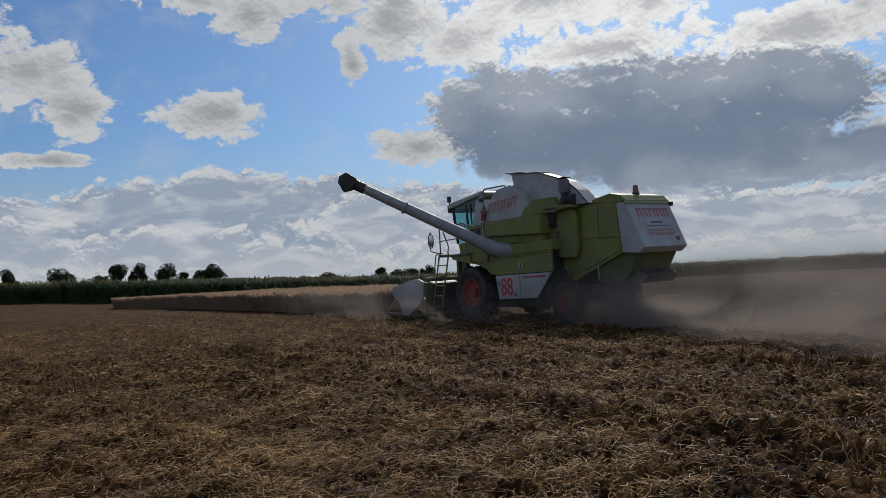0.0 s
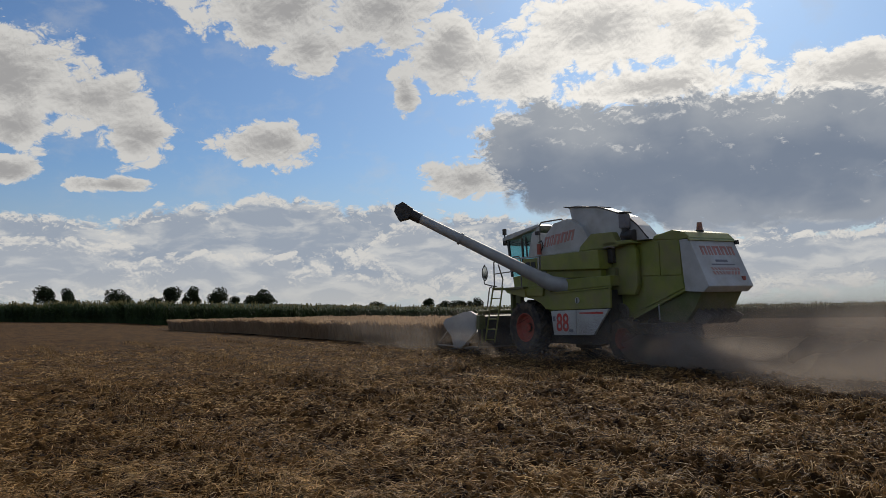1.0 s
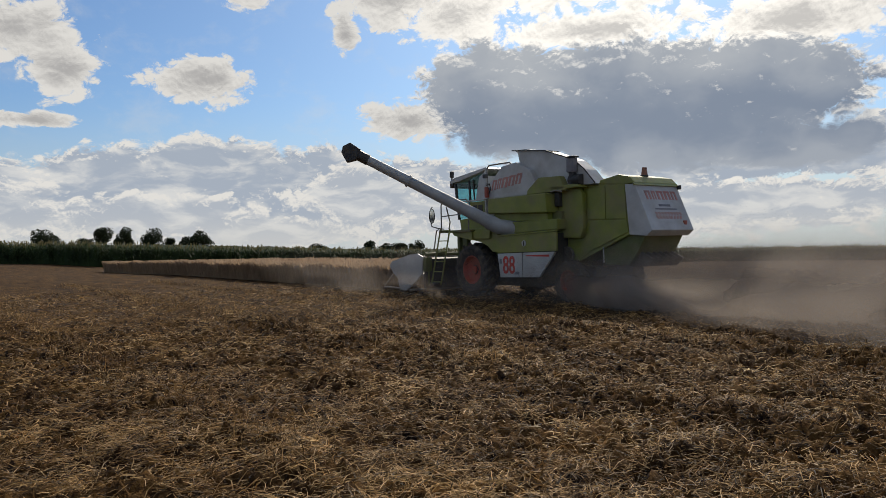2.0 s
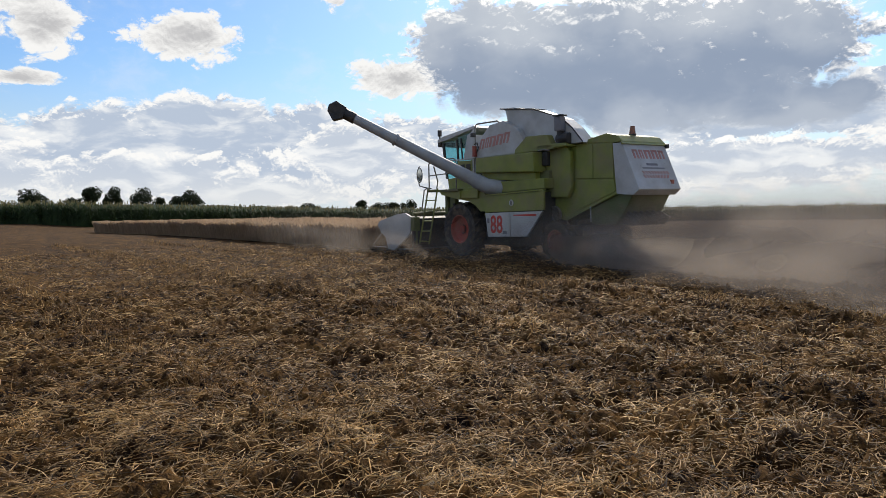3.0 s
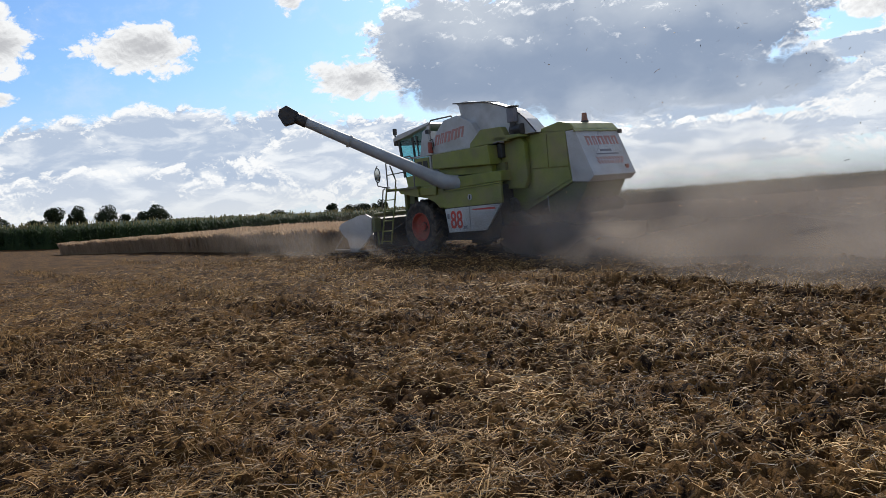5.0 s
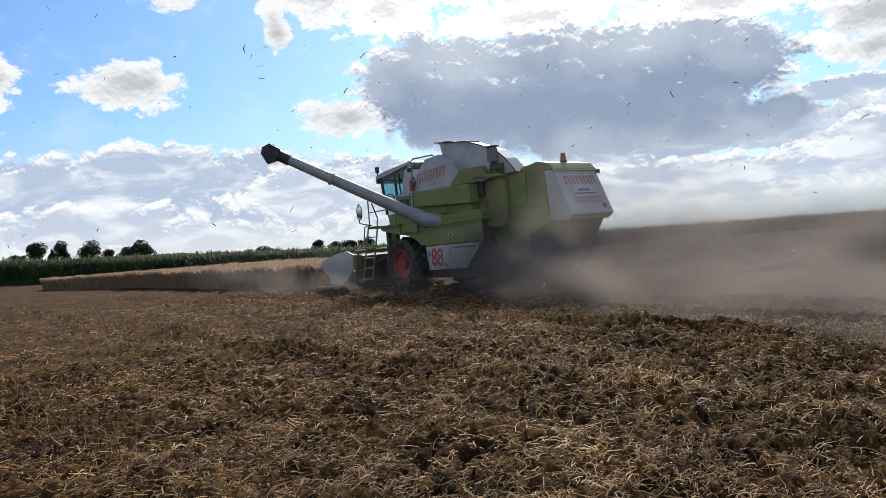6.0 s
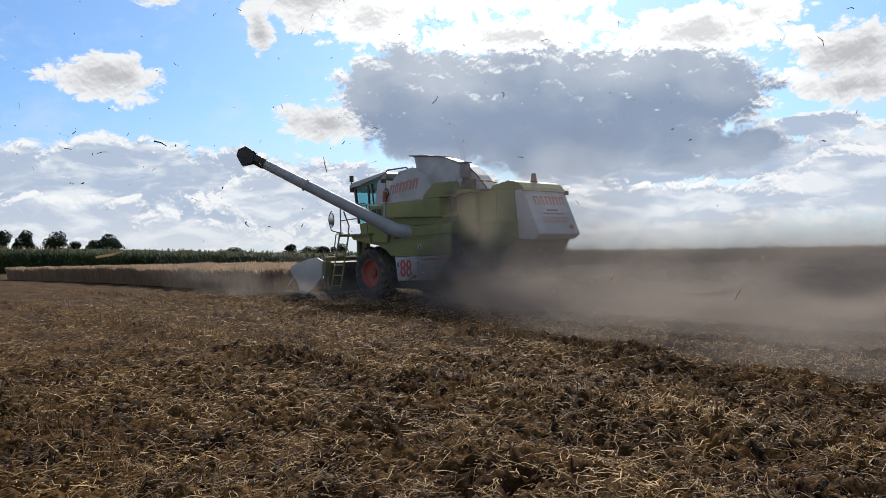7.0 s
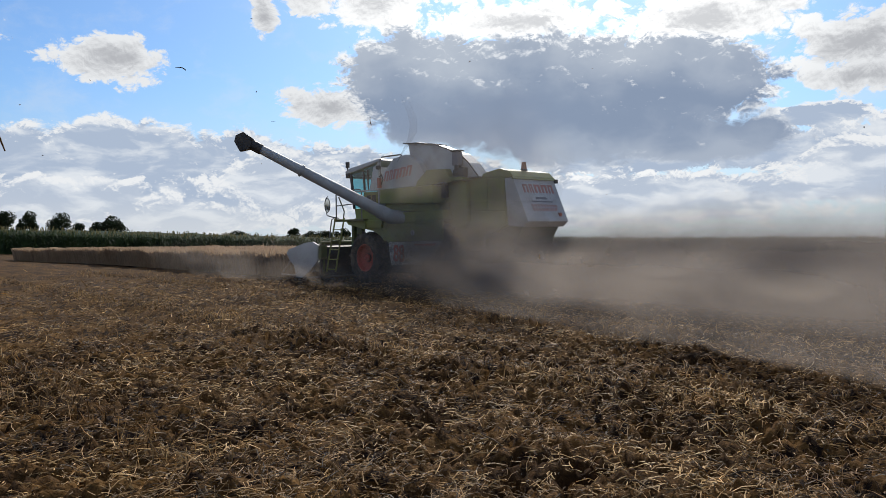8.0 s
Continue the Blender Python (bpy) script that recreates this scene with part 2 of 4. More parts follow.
def paint_earth_and_pit_shade(m):
    """Dark earth in small ragged spots through the chopped straw, darkened further for shaded pits."""
    g = Nodes(m.node_tree, False)
    b = next(n for n in g.tree.nodes if n.type == "BSDF_PRINCIPLED")
    straw = b.inputs["Base Color"].links[0].from_socket
    at = g.add("ShaderNodeTexCoord").outputs["Object"]
    spot = g.math("MULTIPLY", g.step(g.noise(at, 8.0, 6.0, 0.65, 0.5), 0.50, 0.57), g.step(g.noise(at, 0.7, 3.0), 0.36, 0.6, 0.35, 1.0))
    col = g.mix(spot, straw, (0.014, 0.008, 0.005))
    fleck = g.noise(g.scaled(at, (1.0, 2.6, 1.0)), 16.0, 3.0, 0.7)
    g.link(g.mix(g.step(fleck, 0.56, 0.68, 0.0, 0.6), col, (0.19, 0.105, 0.036)), b.inputs["Base Color"])


paint_earth_and_pit_shade(SOIL)
STRAW = surface("straw", (0.46, 0.285, 0.108), (0.148, 0.075, 0.023), 0.6, 0, 0.7, 30, 0.1, 0, 0.25, 0.95, 0.05)
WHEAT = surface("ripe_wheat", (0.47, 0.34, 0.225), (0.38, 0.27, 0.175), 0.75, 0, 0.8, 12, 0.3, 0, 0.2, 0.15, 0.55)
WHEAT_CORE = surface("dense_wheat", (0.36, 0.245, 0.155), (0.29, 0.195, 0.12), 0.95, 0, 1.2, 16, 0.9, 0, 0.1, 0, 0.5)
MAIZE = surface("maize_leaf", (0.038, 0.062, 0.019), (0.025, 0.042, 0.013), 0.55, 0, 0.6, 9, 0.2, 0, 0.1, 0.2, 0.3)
# solid core of the field, coloured darker for the shade between its plants
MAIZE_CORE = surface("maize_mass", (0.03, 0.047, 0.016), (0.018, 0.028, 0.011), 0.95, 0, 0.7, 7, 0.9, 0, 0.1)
TASSEL = surface("maize_tassel", (0.22, 0.19, 0.085), (0.15, 0.14, 0.06), 0.8, 0, 0.7, 20, 0.1, 0, 0.2, 0.3, 0.2)
BARK = surface("tree_bark", (0.06, 0.045, 0.03), (0.035, 0.027, 0.02), 0.95, 0, 1.5, 14, 0.6)
LEAF = surface("tree_foliage", (0.032, 0.047, 0.018), (0.02, 0.03, 0.012), 0.7, 0, 0.4, 6, 0.2, 0, 0.2, 0.35, 0.2)


def glass_material():
    m = bpy.data.materials.new("cab_glass")
    m.use_nodes = True
    g = Nodes(m.node_tree)
    t, s, x = g.add("ShaderNodeBsdfTransparent"), g.add("ShaderNodeBsdfGlossy"), g.add("ShaderNodeMixShader")
    t.inputs[0].default_value = (0.62, 0.84, 0.86, 1)
    s.inputs["Roughness"].default_value = 0.03
    x.inputs[0].default_value = 0.07
    g.link(t.outputs[0], x.inputs[1])
    g.link(s.outputs[0], x.inputs[2])
    g.link(x.outputs[0], g.add("ShaderNodeOutputMaterial").inputs[0])
    return m


GLASS = glass_material()


def dust_material(name, strength, scale, seed, lead):
    """Airborne dust: thin in places, gone at the sheet's edges, lit from both sides."""
    m = bpy.data.materials.new(name)
    m.use_nodes = True
    g = Nodes(m.node_tree)
    tc = g.add("ShaderNodeTexCoord")
    uv = g.add("ShaderNodeSeparateXYZ")
    g.link(tc.outputs["UV"], uv.inputs[0])
    u, v, _ = uv.outputs
    shift = g.add("ShaderNodeVectorMath", operation="ADD")
    g.link(tc.outputs["Object"], shift.inputs[0])
    shift.inputs[1].default_value = (seed * 7.3, seed * 3.1, seed * 5.7)
    cloud = g.noise(g.scaled(shift.outputs[0], (0.7, 0.7, 1.0)), scale, 5.0, 0.52, 0.6)
    curl = g.noise(shift.outputs[0], scale * 3.1, 5.0, 0.6, 0.8)
    top = g.step(g.math("ADD", v, g.math("MULTIPLY", g.math("SUBTRACT", cloud, 0.5), 0.8)), 1.0, 0.28)
    ends = g.math("MULTIPLY", g.step(u, 0.0, lead), g.step(u, 1.0, 0.75))
    foot = g.step(v, 0.0, 0.12)
    thick = g.math("ADD", g.step(cloud, 0.3, 0.7, 0.5, 1.0), g.math("MULTIPLY", g.math("SUBTRACT", curl, 0.5), 0.5))
    a = g.math("MULTIPLY", g.math("MULTIPLY", g.math("MULTIPLY", top, ends), g.math("MULTIPLY", thick, foot)), strength, clamp=True)
    d, t = g.add("ShaderNodeBsdfDiffuse"), g.add("ShaderNodeBsdfTranslucent")
    for s in (d, t):
        s.inputs[0].default_value = (*DUST_COLOUR, 1)
    both, x = g.add("ShaderNodeMixShader"), g.add("ShaderNodeMixShader")
    g.link(d.outputs[0], both.inputs[1])
    g.link(t.outputs[0], both.inputs[2])
    both.inputs[0].default_value = 0.65
    g.link(a, x.inputs[0])
    g.link(g.add("ShaderNodeBsdfTransparent").outputs[0], x.inputs[1])
    g.link(both.outputs[0], x.inputs[2])
    g.link(x.outputs[0], g.add("ShaderNodeOutputMaterial").inputs[0])
    return m


DUST_COLOUR = (0.34, 0.295, 0.255)

# ---- mesh helpers ----
def mesh_object(name, verts, faces, material, parent=None, smooth=False):
    me = bpy.data.meshes.new(name)
    me.from_pydata([tuple(v) for v in verts], [], faces)
    me.materials.append(material)
    if smooth:
        me.polygons.foreach_set("use_smooth", [True] * len(me.polygons))
    ob = new(name, me)
    ob.parent = parent
    return ob


def array_object(name, verts, quads, material, parent=None, slots=None, smooth=False):
    """A large mesh from numpy arrays: verts (n, 3), quads (m, 4) or triangles (m, 3)."""
    me = bpy.data.meshes.new(name)
    k = quads.shape[1]
    me.vertices.add(len(verts))
    me.vertices.foreach_set("co", np.asarray(verts, dtype=np.float32).ravel())
    me.loops.add(quads.size)
    me.loops.foreach_set("vertex_index", quads.astype(np.int32).ravel())
    me.polygons.add(len(quads))
    me.polygons.foreach_set("loop_start", np.arange(0, quads.size, k, dtype=np.int32))
    me.polygons.foreach_set("loop_total", np.full(len(quads), k, dtype=np.int32))
    for mat in (material if isinstance(material, (list, tuple)) else [material]):
        me.materials.append(mat)
    if slots is not None:
        me.polygons.foreach_set("material_index", slots.astype(np.int32))
    if smooth:
        me.polygons.foreach_set("use_smooth", np.ones(len(quads), dtype=bool))
    me.update(calc_edges=True)
    ob = new(name, me)
    ob.parent = parent
    return ob


# ---- plan: the machine drives along DRIVE; its own axes are ahead (DRIVE) and left (SIDE) ----
HEADING = 125.23
DRIVE = np.array([math.cos(radians(HEADING)), math.sin(radians(HEADING))])
SIDE = np.array([-DRIVE[1], DRIVE[0]])
START = np.array([3.277, 21.834])


def plan(a, b):
    """World x, y of a point a metres ahead and b metres left of where the machine starts."""
    a, b = np.asarray(a, float), np.asarray(b, float)
    return START[0] + DRIVE[0] * a + SIDE[0] * b, START[1] + DRIVE[1] * a + SIDE[1] * b


def smooth01(t):
    t = np.clip(t, 0, 1)
    return t * t * (3 - 2 * t)


def land(x, y):
    """Height of the broad lie of the land: level round the machine, falling away to the right and far off."""
    x, y = np.asarray(x, float), np.asarray(y, float)
    r = np.hypot(x, y - 12)
    far = np.interp(x * np.minimum(1, 140 / np.maximum(r, 1)), [-70, -46, -11, 50, 90], [0.5, 0.24, -1.37, -2.5, -2.7])
    return smooth01((r - 38) / 55) * far - 0.012 * np.maximum(0, r - 160)


def waves(x, y, seed, n, lo, hi):
    """Random relief: n sine waves with lengths between lo and hi metres, about -1 to 1."""
    rng = np.random.default_rng(seed)
    h = np.zeros_like(x)
    for _ in range(n):
        a, l, p = rng.uniform(0, 2 * np.pi), np.exp(rng.uniform(np.log(lo), np.log(hi))), rng.uniform(0, 6.3)
        h += np.sin((x * np.cos(a) + y * np.sin(a)) * 2 * np.pi / l + p)
    return h / np.sqrt(n)


SWATHS = (5.5, 9.4, 13.3, 17.2)      # where one pass meets the next, metres to the left of the present one


def bumps(x, y):
    """Clods, straw heaps and the ridges that the machine's passes leave along its way."""
    a = (x - START[0]) * DRIVE[0] + (y - START[1]) * DRIVE[1]
    b = (x - START[0]) * SIDE[0] + (y - START[1]) * SIDE[1]
    near = np.clip(1.25 - np.hypot(x + 2, y - 6) / 60, 0, 1)
    ridge = 0.018 * np.sin(b * 2 * np.pi / 1.5 + 0.6 * np.sin(a * 0.35))
    for k, c in enumerate(SWATHS):
        ridge = ridge + (0.10 + 0.03 * np.sin(a * 1.1 + k)) * np.exp(-((b - c - 0.12 * np.sin(a * 0.7 + 2 * k)) / 0.32) ** 2)
    clod = 0.75 * waves(x, y, 3, 20, 0.12, 0.32) + 0.6 * waves(x, y, 5, 12, 0.35, 1.0)
    clod = clod + 0.5 * waves(x + 0.03 * clod, y, 6, 14, 0.08, 0.16)
    return near * (0.046 * clod - 0.13 * np.clip(-clod - 0.4, 0, 1) + 0.03 * waves(x, y, 4, 10, 0.7, 2.5) + ridge - 0.03)


def build_ground():
    # one sheet, finer towards the walker: rings of growing cell size about the walk
    def axis(c, fine, half, grow, end):
        s, v = [0.0], 0.0
        step = fine
        while v < end:
            if v > half:
                step *= grow
            v += step
            s.append(v)
        s = np.array(s)
        return np.concatenate([c - s[:0:-1], c + s])
    xs, ys = axis(-1.2, 0.038, 7.0, 1.06, 4200), axis(9.5, 0.038, 6.2, 1.06, 4200)
    X, Y = np.meshgrid(xs, ys)
    Z = land(X, Y) + bumps(X, Y) * (np.hypot(X, Y - 10) < 90)
    idx = np.arange(X.size).reshape(X.shape)
    quads = np.stack([idx[:-1, :-1], idx[:-1, 1:], idx[1:, 1:], idx[1:, :-1]], -1).reshape(-1, 4)
    ob = array_object("ground", np.stack([X, Y, Z], -1).reshape(-1, 3), quads, SOIL, smooth=True)
    tagged(ob, "harvested brown stubble ground with clods and straw", "ground", kind="structure")


build_ground()


def strands(points, length, width, lift, rng, flat_dir=None, spread=3.14):
    """Straw pieces as thin bent troughs. points (n, 3); lift: the sine of the rise of each."""
    n = len(points)
    a = rng.uniform(-spread, spread, n) + (flat_dir if flat_dir is not None else 0)
    up = lift
    d = np.stack([np.cos(a) * np.sqrt(1 - up ** 2), np.sin(a) * np.sqrt(1 - up ** 2), up], -1)
    sag = np.stack([rng.normal(0, .12, n), rng.normal(0, .12, n), -np.abs(rng.normal(0, .12, n))], -1) * length[:, None]
    p0 = points
    p1 = points + d * length[:, None] * 0.5 - sag * 0.3
    p2 = points + d * length[:, None] + sag
    s = np.cross(d, [0.0, 0.0, 1.0])
    s /= np.linalg.norm(s, axis=1, keepdims=True) + 1e-9
    t = np.cross(s, d)
    V = []
    roll = rng.uniform(-1.2, 1.2, n)[:, None]
    s, t = s * np.cos(roll) + t * np.sin(roll), t * np.cos(roll) - s * np.sin(roll)
    # a split stalk: a trough of two faces along its length
    for p, k in ((p0, 1.0), (p1, 1.0), (p2, 0.6)):
        for q, r in ((-1.0, -0.35), (0.0, 0.6), (1.0, -0.35)):
            V.append(p + (s * q + t * r) * (width * k)[:, None])
    V = np.stack(V, 1).reshape(-1, 3)
    base = np.arange(n)[:, None] * 9
    Q = []
    for seg in (0, 3):
        for q in range(2):
            Q.append(np.concatenate([base + seg + q, base + seg + q + 1, base + seg + 4 + q, base + seg + 3 + q], 1))
    return V, np.concatenate(Q, 0)


def build_straw():
    rng = np.random.default_rng(11)
    # loose straw, densest where the walker looks down on it
    n = 640000
    r = 3.0 + 27.0 * rng.random(n) ** 2.1
    a = rng.uniform(-0.85, 0.85, n)
    k = rng.random(n)
    x, y = -4.2 * k + r * np.sin(a), 5.8 * k + r * np.cos(a) - 0.6
    clump = waves(x, y, 21, 12, 0.3, 1.3) + 0.6 * waves(x, y, 22, 8, 2, 6)
    rows = (x - START[0]) * SIDE[0] + (y - START[1]) * SIDE[1]
    clump += 0.35 * np.sin(rows * 2 * np.pi / 1.5)
    keep = rng.random(n) < np.clip(0.38 + 0.22 * clump, 0.06, 1)
    x, y, r = x[keep][:200000], y[keep][:200000], r[keep][:200000]
    n = len(x)
    z = land(x, y) + bumps(x, y) + rng.uniform(0.0, 0.05, n)
    lift = np.clip(rng.normal(0.06, 0.26, n), -0.2, 0.95)
    length = 0.03 + 0.17 * rng.random(n) ** 2.6
    width = rng.uniform(0.0013, 0.0027, n) * (1 + r / 10)
    V, Q = strands(np.stack([x, y, z], -1), length, width, lift, rng, np.radians(HEADING), 2.2)
    tagged(array_object("loose_straw", V, Q, STRAW), "loose pale brown straw lying in tangled clumps on stubble", "straw", kind="stuff")
    # standing stubble in drilled rows along the machine's way
    n = 42000
    b = np.round(rng.uniform(2.5, 26, n) / 0.15) * 0.15 + rng.normal(0, 0.018, n)
    tall = rng.random(n) < 0.45
    b = np.where(tall, rng.choice(SWATHS, n) + rng.normal(0, 0.2, n), b)
    a = rng.uniform(-30, 25, n)
    x, y = plan(a, b)
    k = rng.random(n) < np.clip(0.75 + 0.3 * waves(x, y, 23, 8, 0.8, 4), 0.1, 1)
    x, y, tall = x[k], y[k], tall[k]
    n = len(x)
    z = land(x, y) + bumps(x, y) - 0.01
    V, Q = strands(np.stack([x, y, z], -1), rng.uniform(0.06, 0.14, n) * np.where(tall, 1.5, 1.0), rng.uniform(0.002, 0.0035, n) * 1.3, np.clip(rng.normal(0.85, 0.15, n), 0.3, 0.99), rng)
    tagged(array_object("stubble", V, Q, STRAW), "short cut cereal stubble standing in rows", "stubble", kind="stuff")


build_straw()

# ---- standing crop ----
CROP_EDGE, CROP_FAR, CUT_FROM = 1.25, 56.0, 5.6     # left edge, far end, and where the knife stands at the start


def wheat_mesh(name, a0, a1, b0, b1, rng, count, parent=None, rim=1.0, core=True, h=0.86):
    """Ripe wheat between two distances ahead (a) and to the left (b), in world axes: a dense core and stalks with ears on its rim."""
    V, Q, S, off = [], [], [], 0
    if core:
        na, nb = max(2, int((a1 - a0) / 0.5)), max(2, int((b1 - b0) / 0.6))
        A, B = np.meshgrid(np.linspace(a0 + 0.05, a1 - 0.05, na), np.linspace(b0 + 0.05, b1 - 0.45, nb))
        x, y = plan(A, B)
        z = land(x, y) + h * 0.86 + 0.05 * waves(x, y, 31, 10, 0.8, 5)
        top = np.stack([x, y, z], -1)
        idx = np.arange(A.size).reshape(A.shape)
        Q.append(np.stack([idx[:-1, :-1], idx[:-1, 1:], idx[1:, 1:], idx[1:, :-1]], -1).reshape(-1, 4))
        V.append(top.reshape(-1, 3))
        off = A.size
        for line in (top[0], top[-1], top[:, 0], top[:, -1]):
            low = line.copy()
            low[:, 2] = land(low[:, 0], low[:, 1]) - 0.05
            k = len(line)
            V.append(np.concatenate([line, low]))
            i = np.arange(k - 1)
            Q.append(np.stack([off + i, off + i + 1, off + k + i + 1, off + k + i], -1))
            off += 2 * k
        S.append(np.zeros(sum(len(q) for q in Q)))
    # stalks, crowded at the left edge
    share = rng.random(count)
    a = rng.uniform(a0, a1, count)
    b = np.where(share < 0.6, b1 - rng.random(count) ** 2 * rim, rng.uniform(b0, b1, count))
    x, y = plan(a, b)
    z = land(x, y)
    hh = h * rng.uniform(0.86, 1.1, count) + 0.05 * waves(x, y, 31, 10, 0.8, 5)
    lean = rng.normal(0, 0.10, (count, 2)) * hh[:, None] + SIDE * 0.03
    turn = rng.uniform(0, np.pi, count)
    s = np.stack([np.cos(turn), np.sin(turn)], -1)
    wd = 0.006 + 0.00022 * np.hypot(x, y)
    rows = []
    for f, k in ((0.0, 0.7), (0.82, 0.7), (0.86, 2.3), (1.0, 0.9)):
        for side in (-1, 1):
            q = np.stack([x, y], -1) + lean * f ** 2 + s * (side * k * wd)[:, None]
            rows.append(np.concatenate([q, (z + hh * f)[:, None]], 1))
    V.append(np.stack(rows, 1).reshape(-1, 3))
    base = off + np.arange(count) * 8
    st = [np.stack([base + 2 * k, base + 2 * k + 1, base + 2 * k + 3, base + 2 * k + 2], -1) for k in range(3)]
    Q += st
    S.append(np.ones(3 * count))
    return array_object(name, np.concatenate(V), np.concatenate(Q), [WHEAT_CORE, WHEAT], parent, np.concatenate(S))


rng = np.random.default_rng(5)
tagged(wheat_mesh("wheat_crop", 13.6, CROP_FAR, -7, CROP_EDGE, rng, 60000), "standing ripe golden-brown wheat with a straight cut edge", "wheat", kind="stuff")
CUT_ROWS = []
for i in range(16):
    a = CUT_FROM + 0.5 * i
    ob = wheat_mesh("wheat_swath", a, a + 0.5, -2.5, CROP_EDGE, rng, 620)
    CUT_ROWS.append((a, tagged(ob, "strip of ripe wheat falling into the cutter bar", "wheat", "wheat about to be cut", "stuff")))


# ---- maize field behind ----
def build_maize():
    line = np.array([(-190, 190), (-62, 98), (-38, 84), (-12, 106), (50, 140), (105, 122), (150, 70), (185, 0), (190, -80)], float)
    seg = np.linalg.norm(np.diff(line, axis=0), axis=1)
    s = np.concatenate([[0], np.cumsum(seg)])

    def along(t):
        return np.stack([np.interp(t, s, line[:, 0]), np.interp(t, s, line[:, 1])], -1)
    n = 260
    t = np.linspace(0, s[-1], n)
    p = along(t)
    out = p / np.linalg.norm(p, axis=1, keepdims=True)
    V, k = [], 0
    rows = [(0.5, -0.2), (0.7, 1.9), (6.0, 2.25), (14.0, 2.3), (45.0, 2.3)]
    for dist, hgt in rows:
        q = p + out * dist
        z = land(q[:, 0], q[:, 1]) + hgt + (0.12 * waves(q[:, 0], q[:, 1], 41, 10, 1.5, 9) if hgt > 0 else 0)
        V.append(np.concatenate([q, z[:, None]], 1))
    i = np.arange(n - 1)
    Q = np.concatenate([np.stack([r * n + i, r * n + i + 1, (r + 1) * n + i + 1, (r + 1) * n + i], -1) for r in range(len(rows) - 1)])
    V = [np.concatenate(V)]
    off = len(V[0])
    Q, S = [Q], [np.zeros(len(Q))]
    rng = np.random.default_rng(8)
    m = 8200
    tt = rng.uniform(0, s[-1], m)
    dep = rng.random(m) ** 1.6 * 9.0
    b = along(tt)
    o = b / np.linalg.norm(b, axis=1, keepdims=True)
    b = b + o * dep[:, None]
    z = land(b[:, 0], b[:, 1])
    H = rng.uniform(2.35, 2.85, m) + 0.15 * waves(b[:, 0], b[:, 1], 42, 8, 3, 14)
    # stalk and tassel: crossed narrow blades; leaves: arching strips of two quads
    def strip(rows_, slot):
        nonlocal off
        w = np.stack(rows_, 1)
        c = w.shape[1]
        V.append(w.reshape(-1, 3))
        bs = off + np.arange(len(w)) * c
        for q in range(c // 2 - 1):
            Q.append(np.stack([bs + 2 * q, bs + 2 * q + 1, bs + 2 * q + 3, bs + 2 * q + 2], -1))
            S.append(np.full(len(w), slot))
        off += w.shape[0] * c
    for turn in (0.3, 1.9):
        sd = np.array([math.cos(turn), math.sin(turn), 0])
        base = np.concatenate([b, z[:, None]], 1)
        top = base + np.stack([rng.normal(0, .05, m), rng.normal(0, .05, m), H], -1)
        mid = base + (top - base) * 0.86
        strip([base - sd * .02, base + sd * .02, mid - sd * .015, mid + sd * .015], 1)
        strip([mid - sd * .02, mid + sd * .02, top - sd * .05, top + sd * .05], 2)
    for leaf in range(9):
        f = 0.2 + 0.075 * leaf + rng.uniform(-.03, .03, m)
        ang = rng.uniform(0, 2 * np.pi, m)
        d = np.stack([np.cos(ang), np.sin(ang), np.zeros(m)], -1)
        sd = np.stack([-np.sin(ang), np.cos(ang), np.zeros(m)], -1)
        L = rng.uniform(0.45, 0.8, m)
        p0 = np.concatenate([b, (z + H * f)[:, None]], 1)
        p1 = p0 + d * (L * .5)[:, None] + np.array([0, 0, .28])
        p2 = p0 + d * L[:, None] + np.stack([0 * L, 0 * L, rng.uniform(-.25, .2, m)], -1)
        strip([p0 - sd * .03, p0 + sd * .03, p1 - sd * .055, p1 + sd * .055, p2 - sd * .01, p2 + sd * .01], 1)
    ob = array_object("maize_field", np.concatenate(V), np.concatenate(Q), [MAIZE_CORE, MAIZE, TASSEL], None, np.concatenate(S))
    tagged(ob, "dense dark green maize field with pale tassels", "maize", kind="stuff")


build_maize()


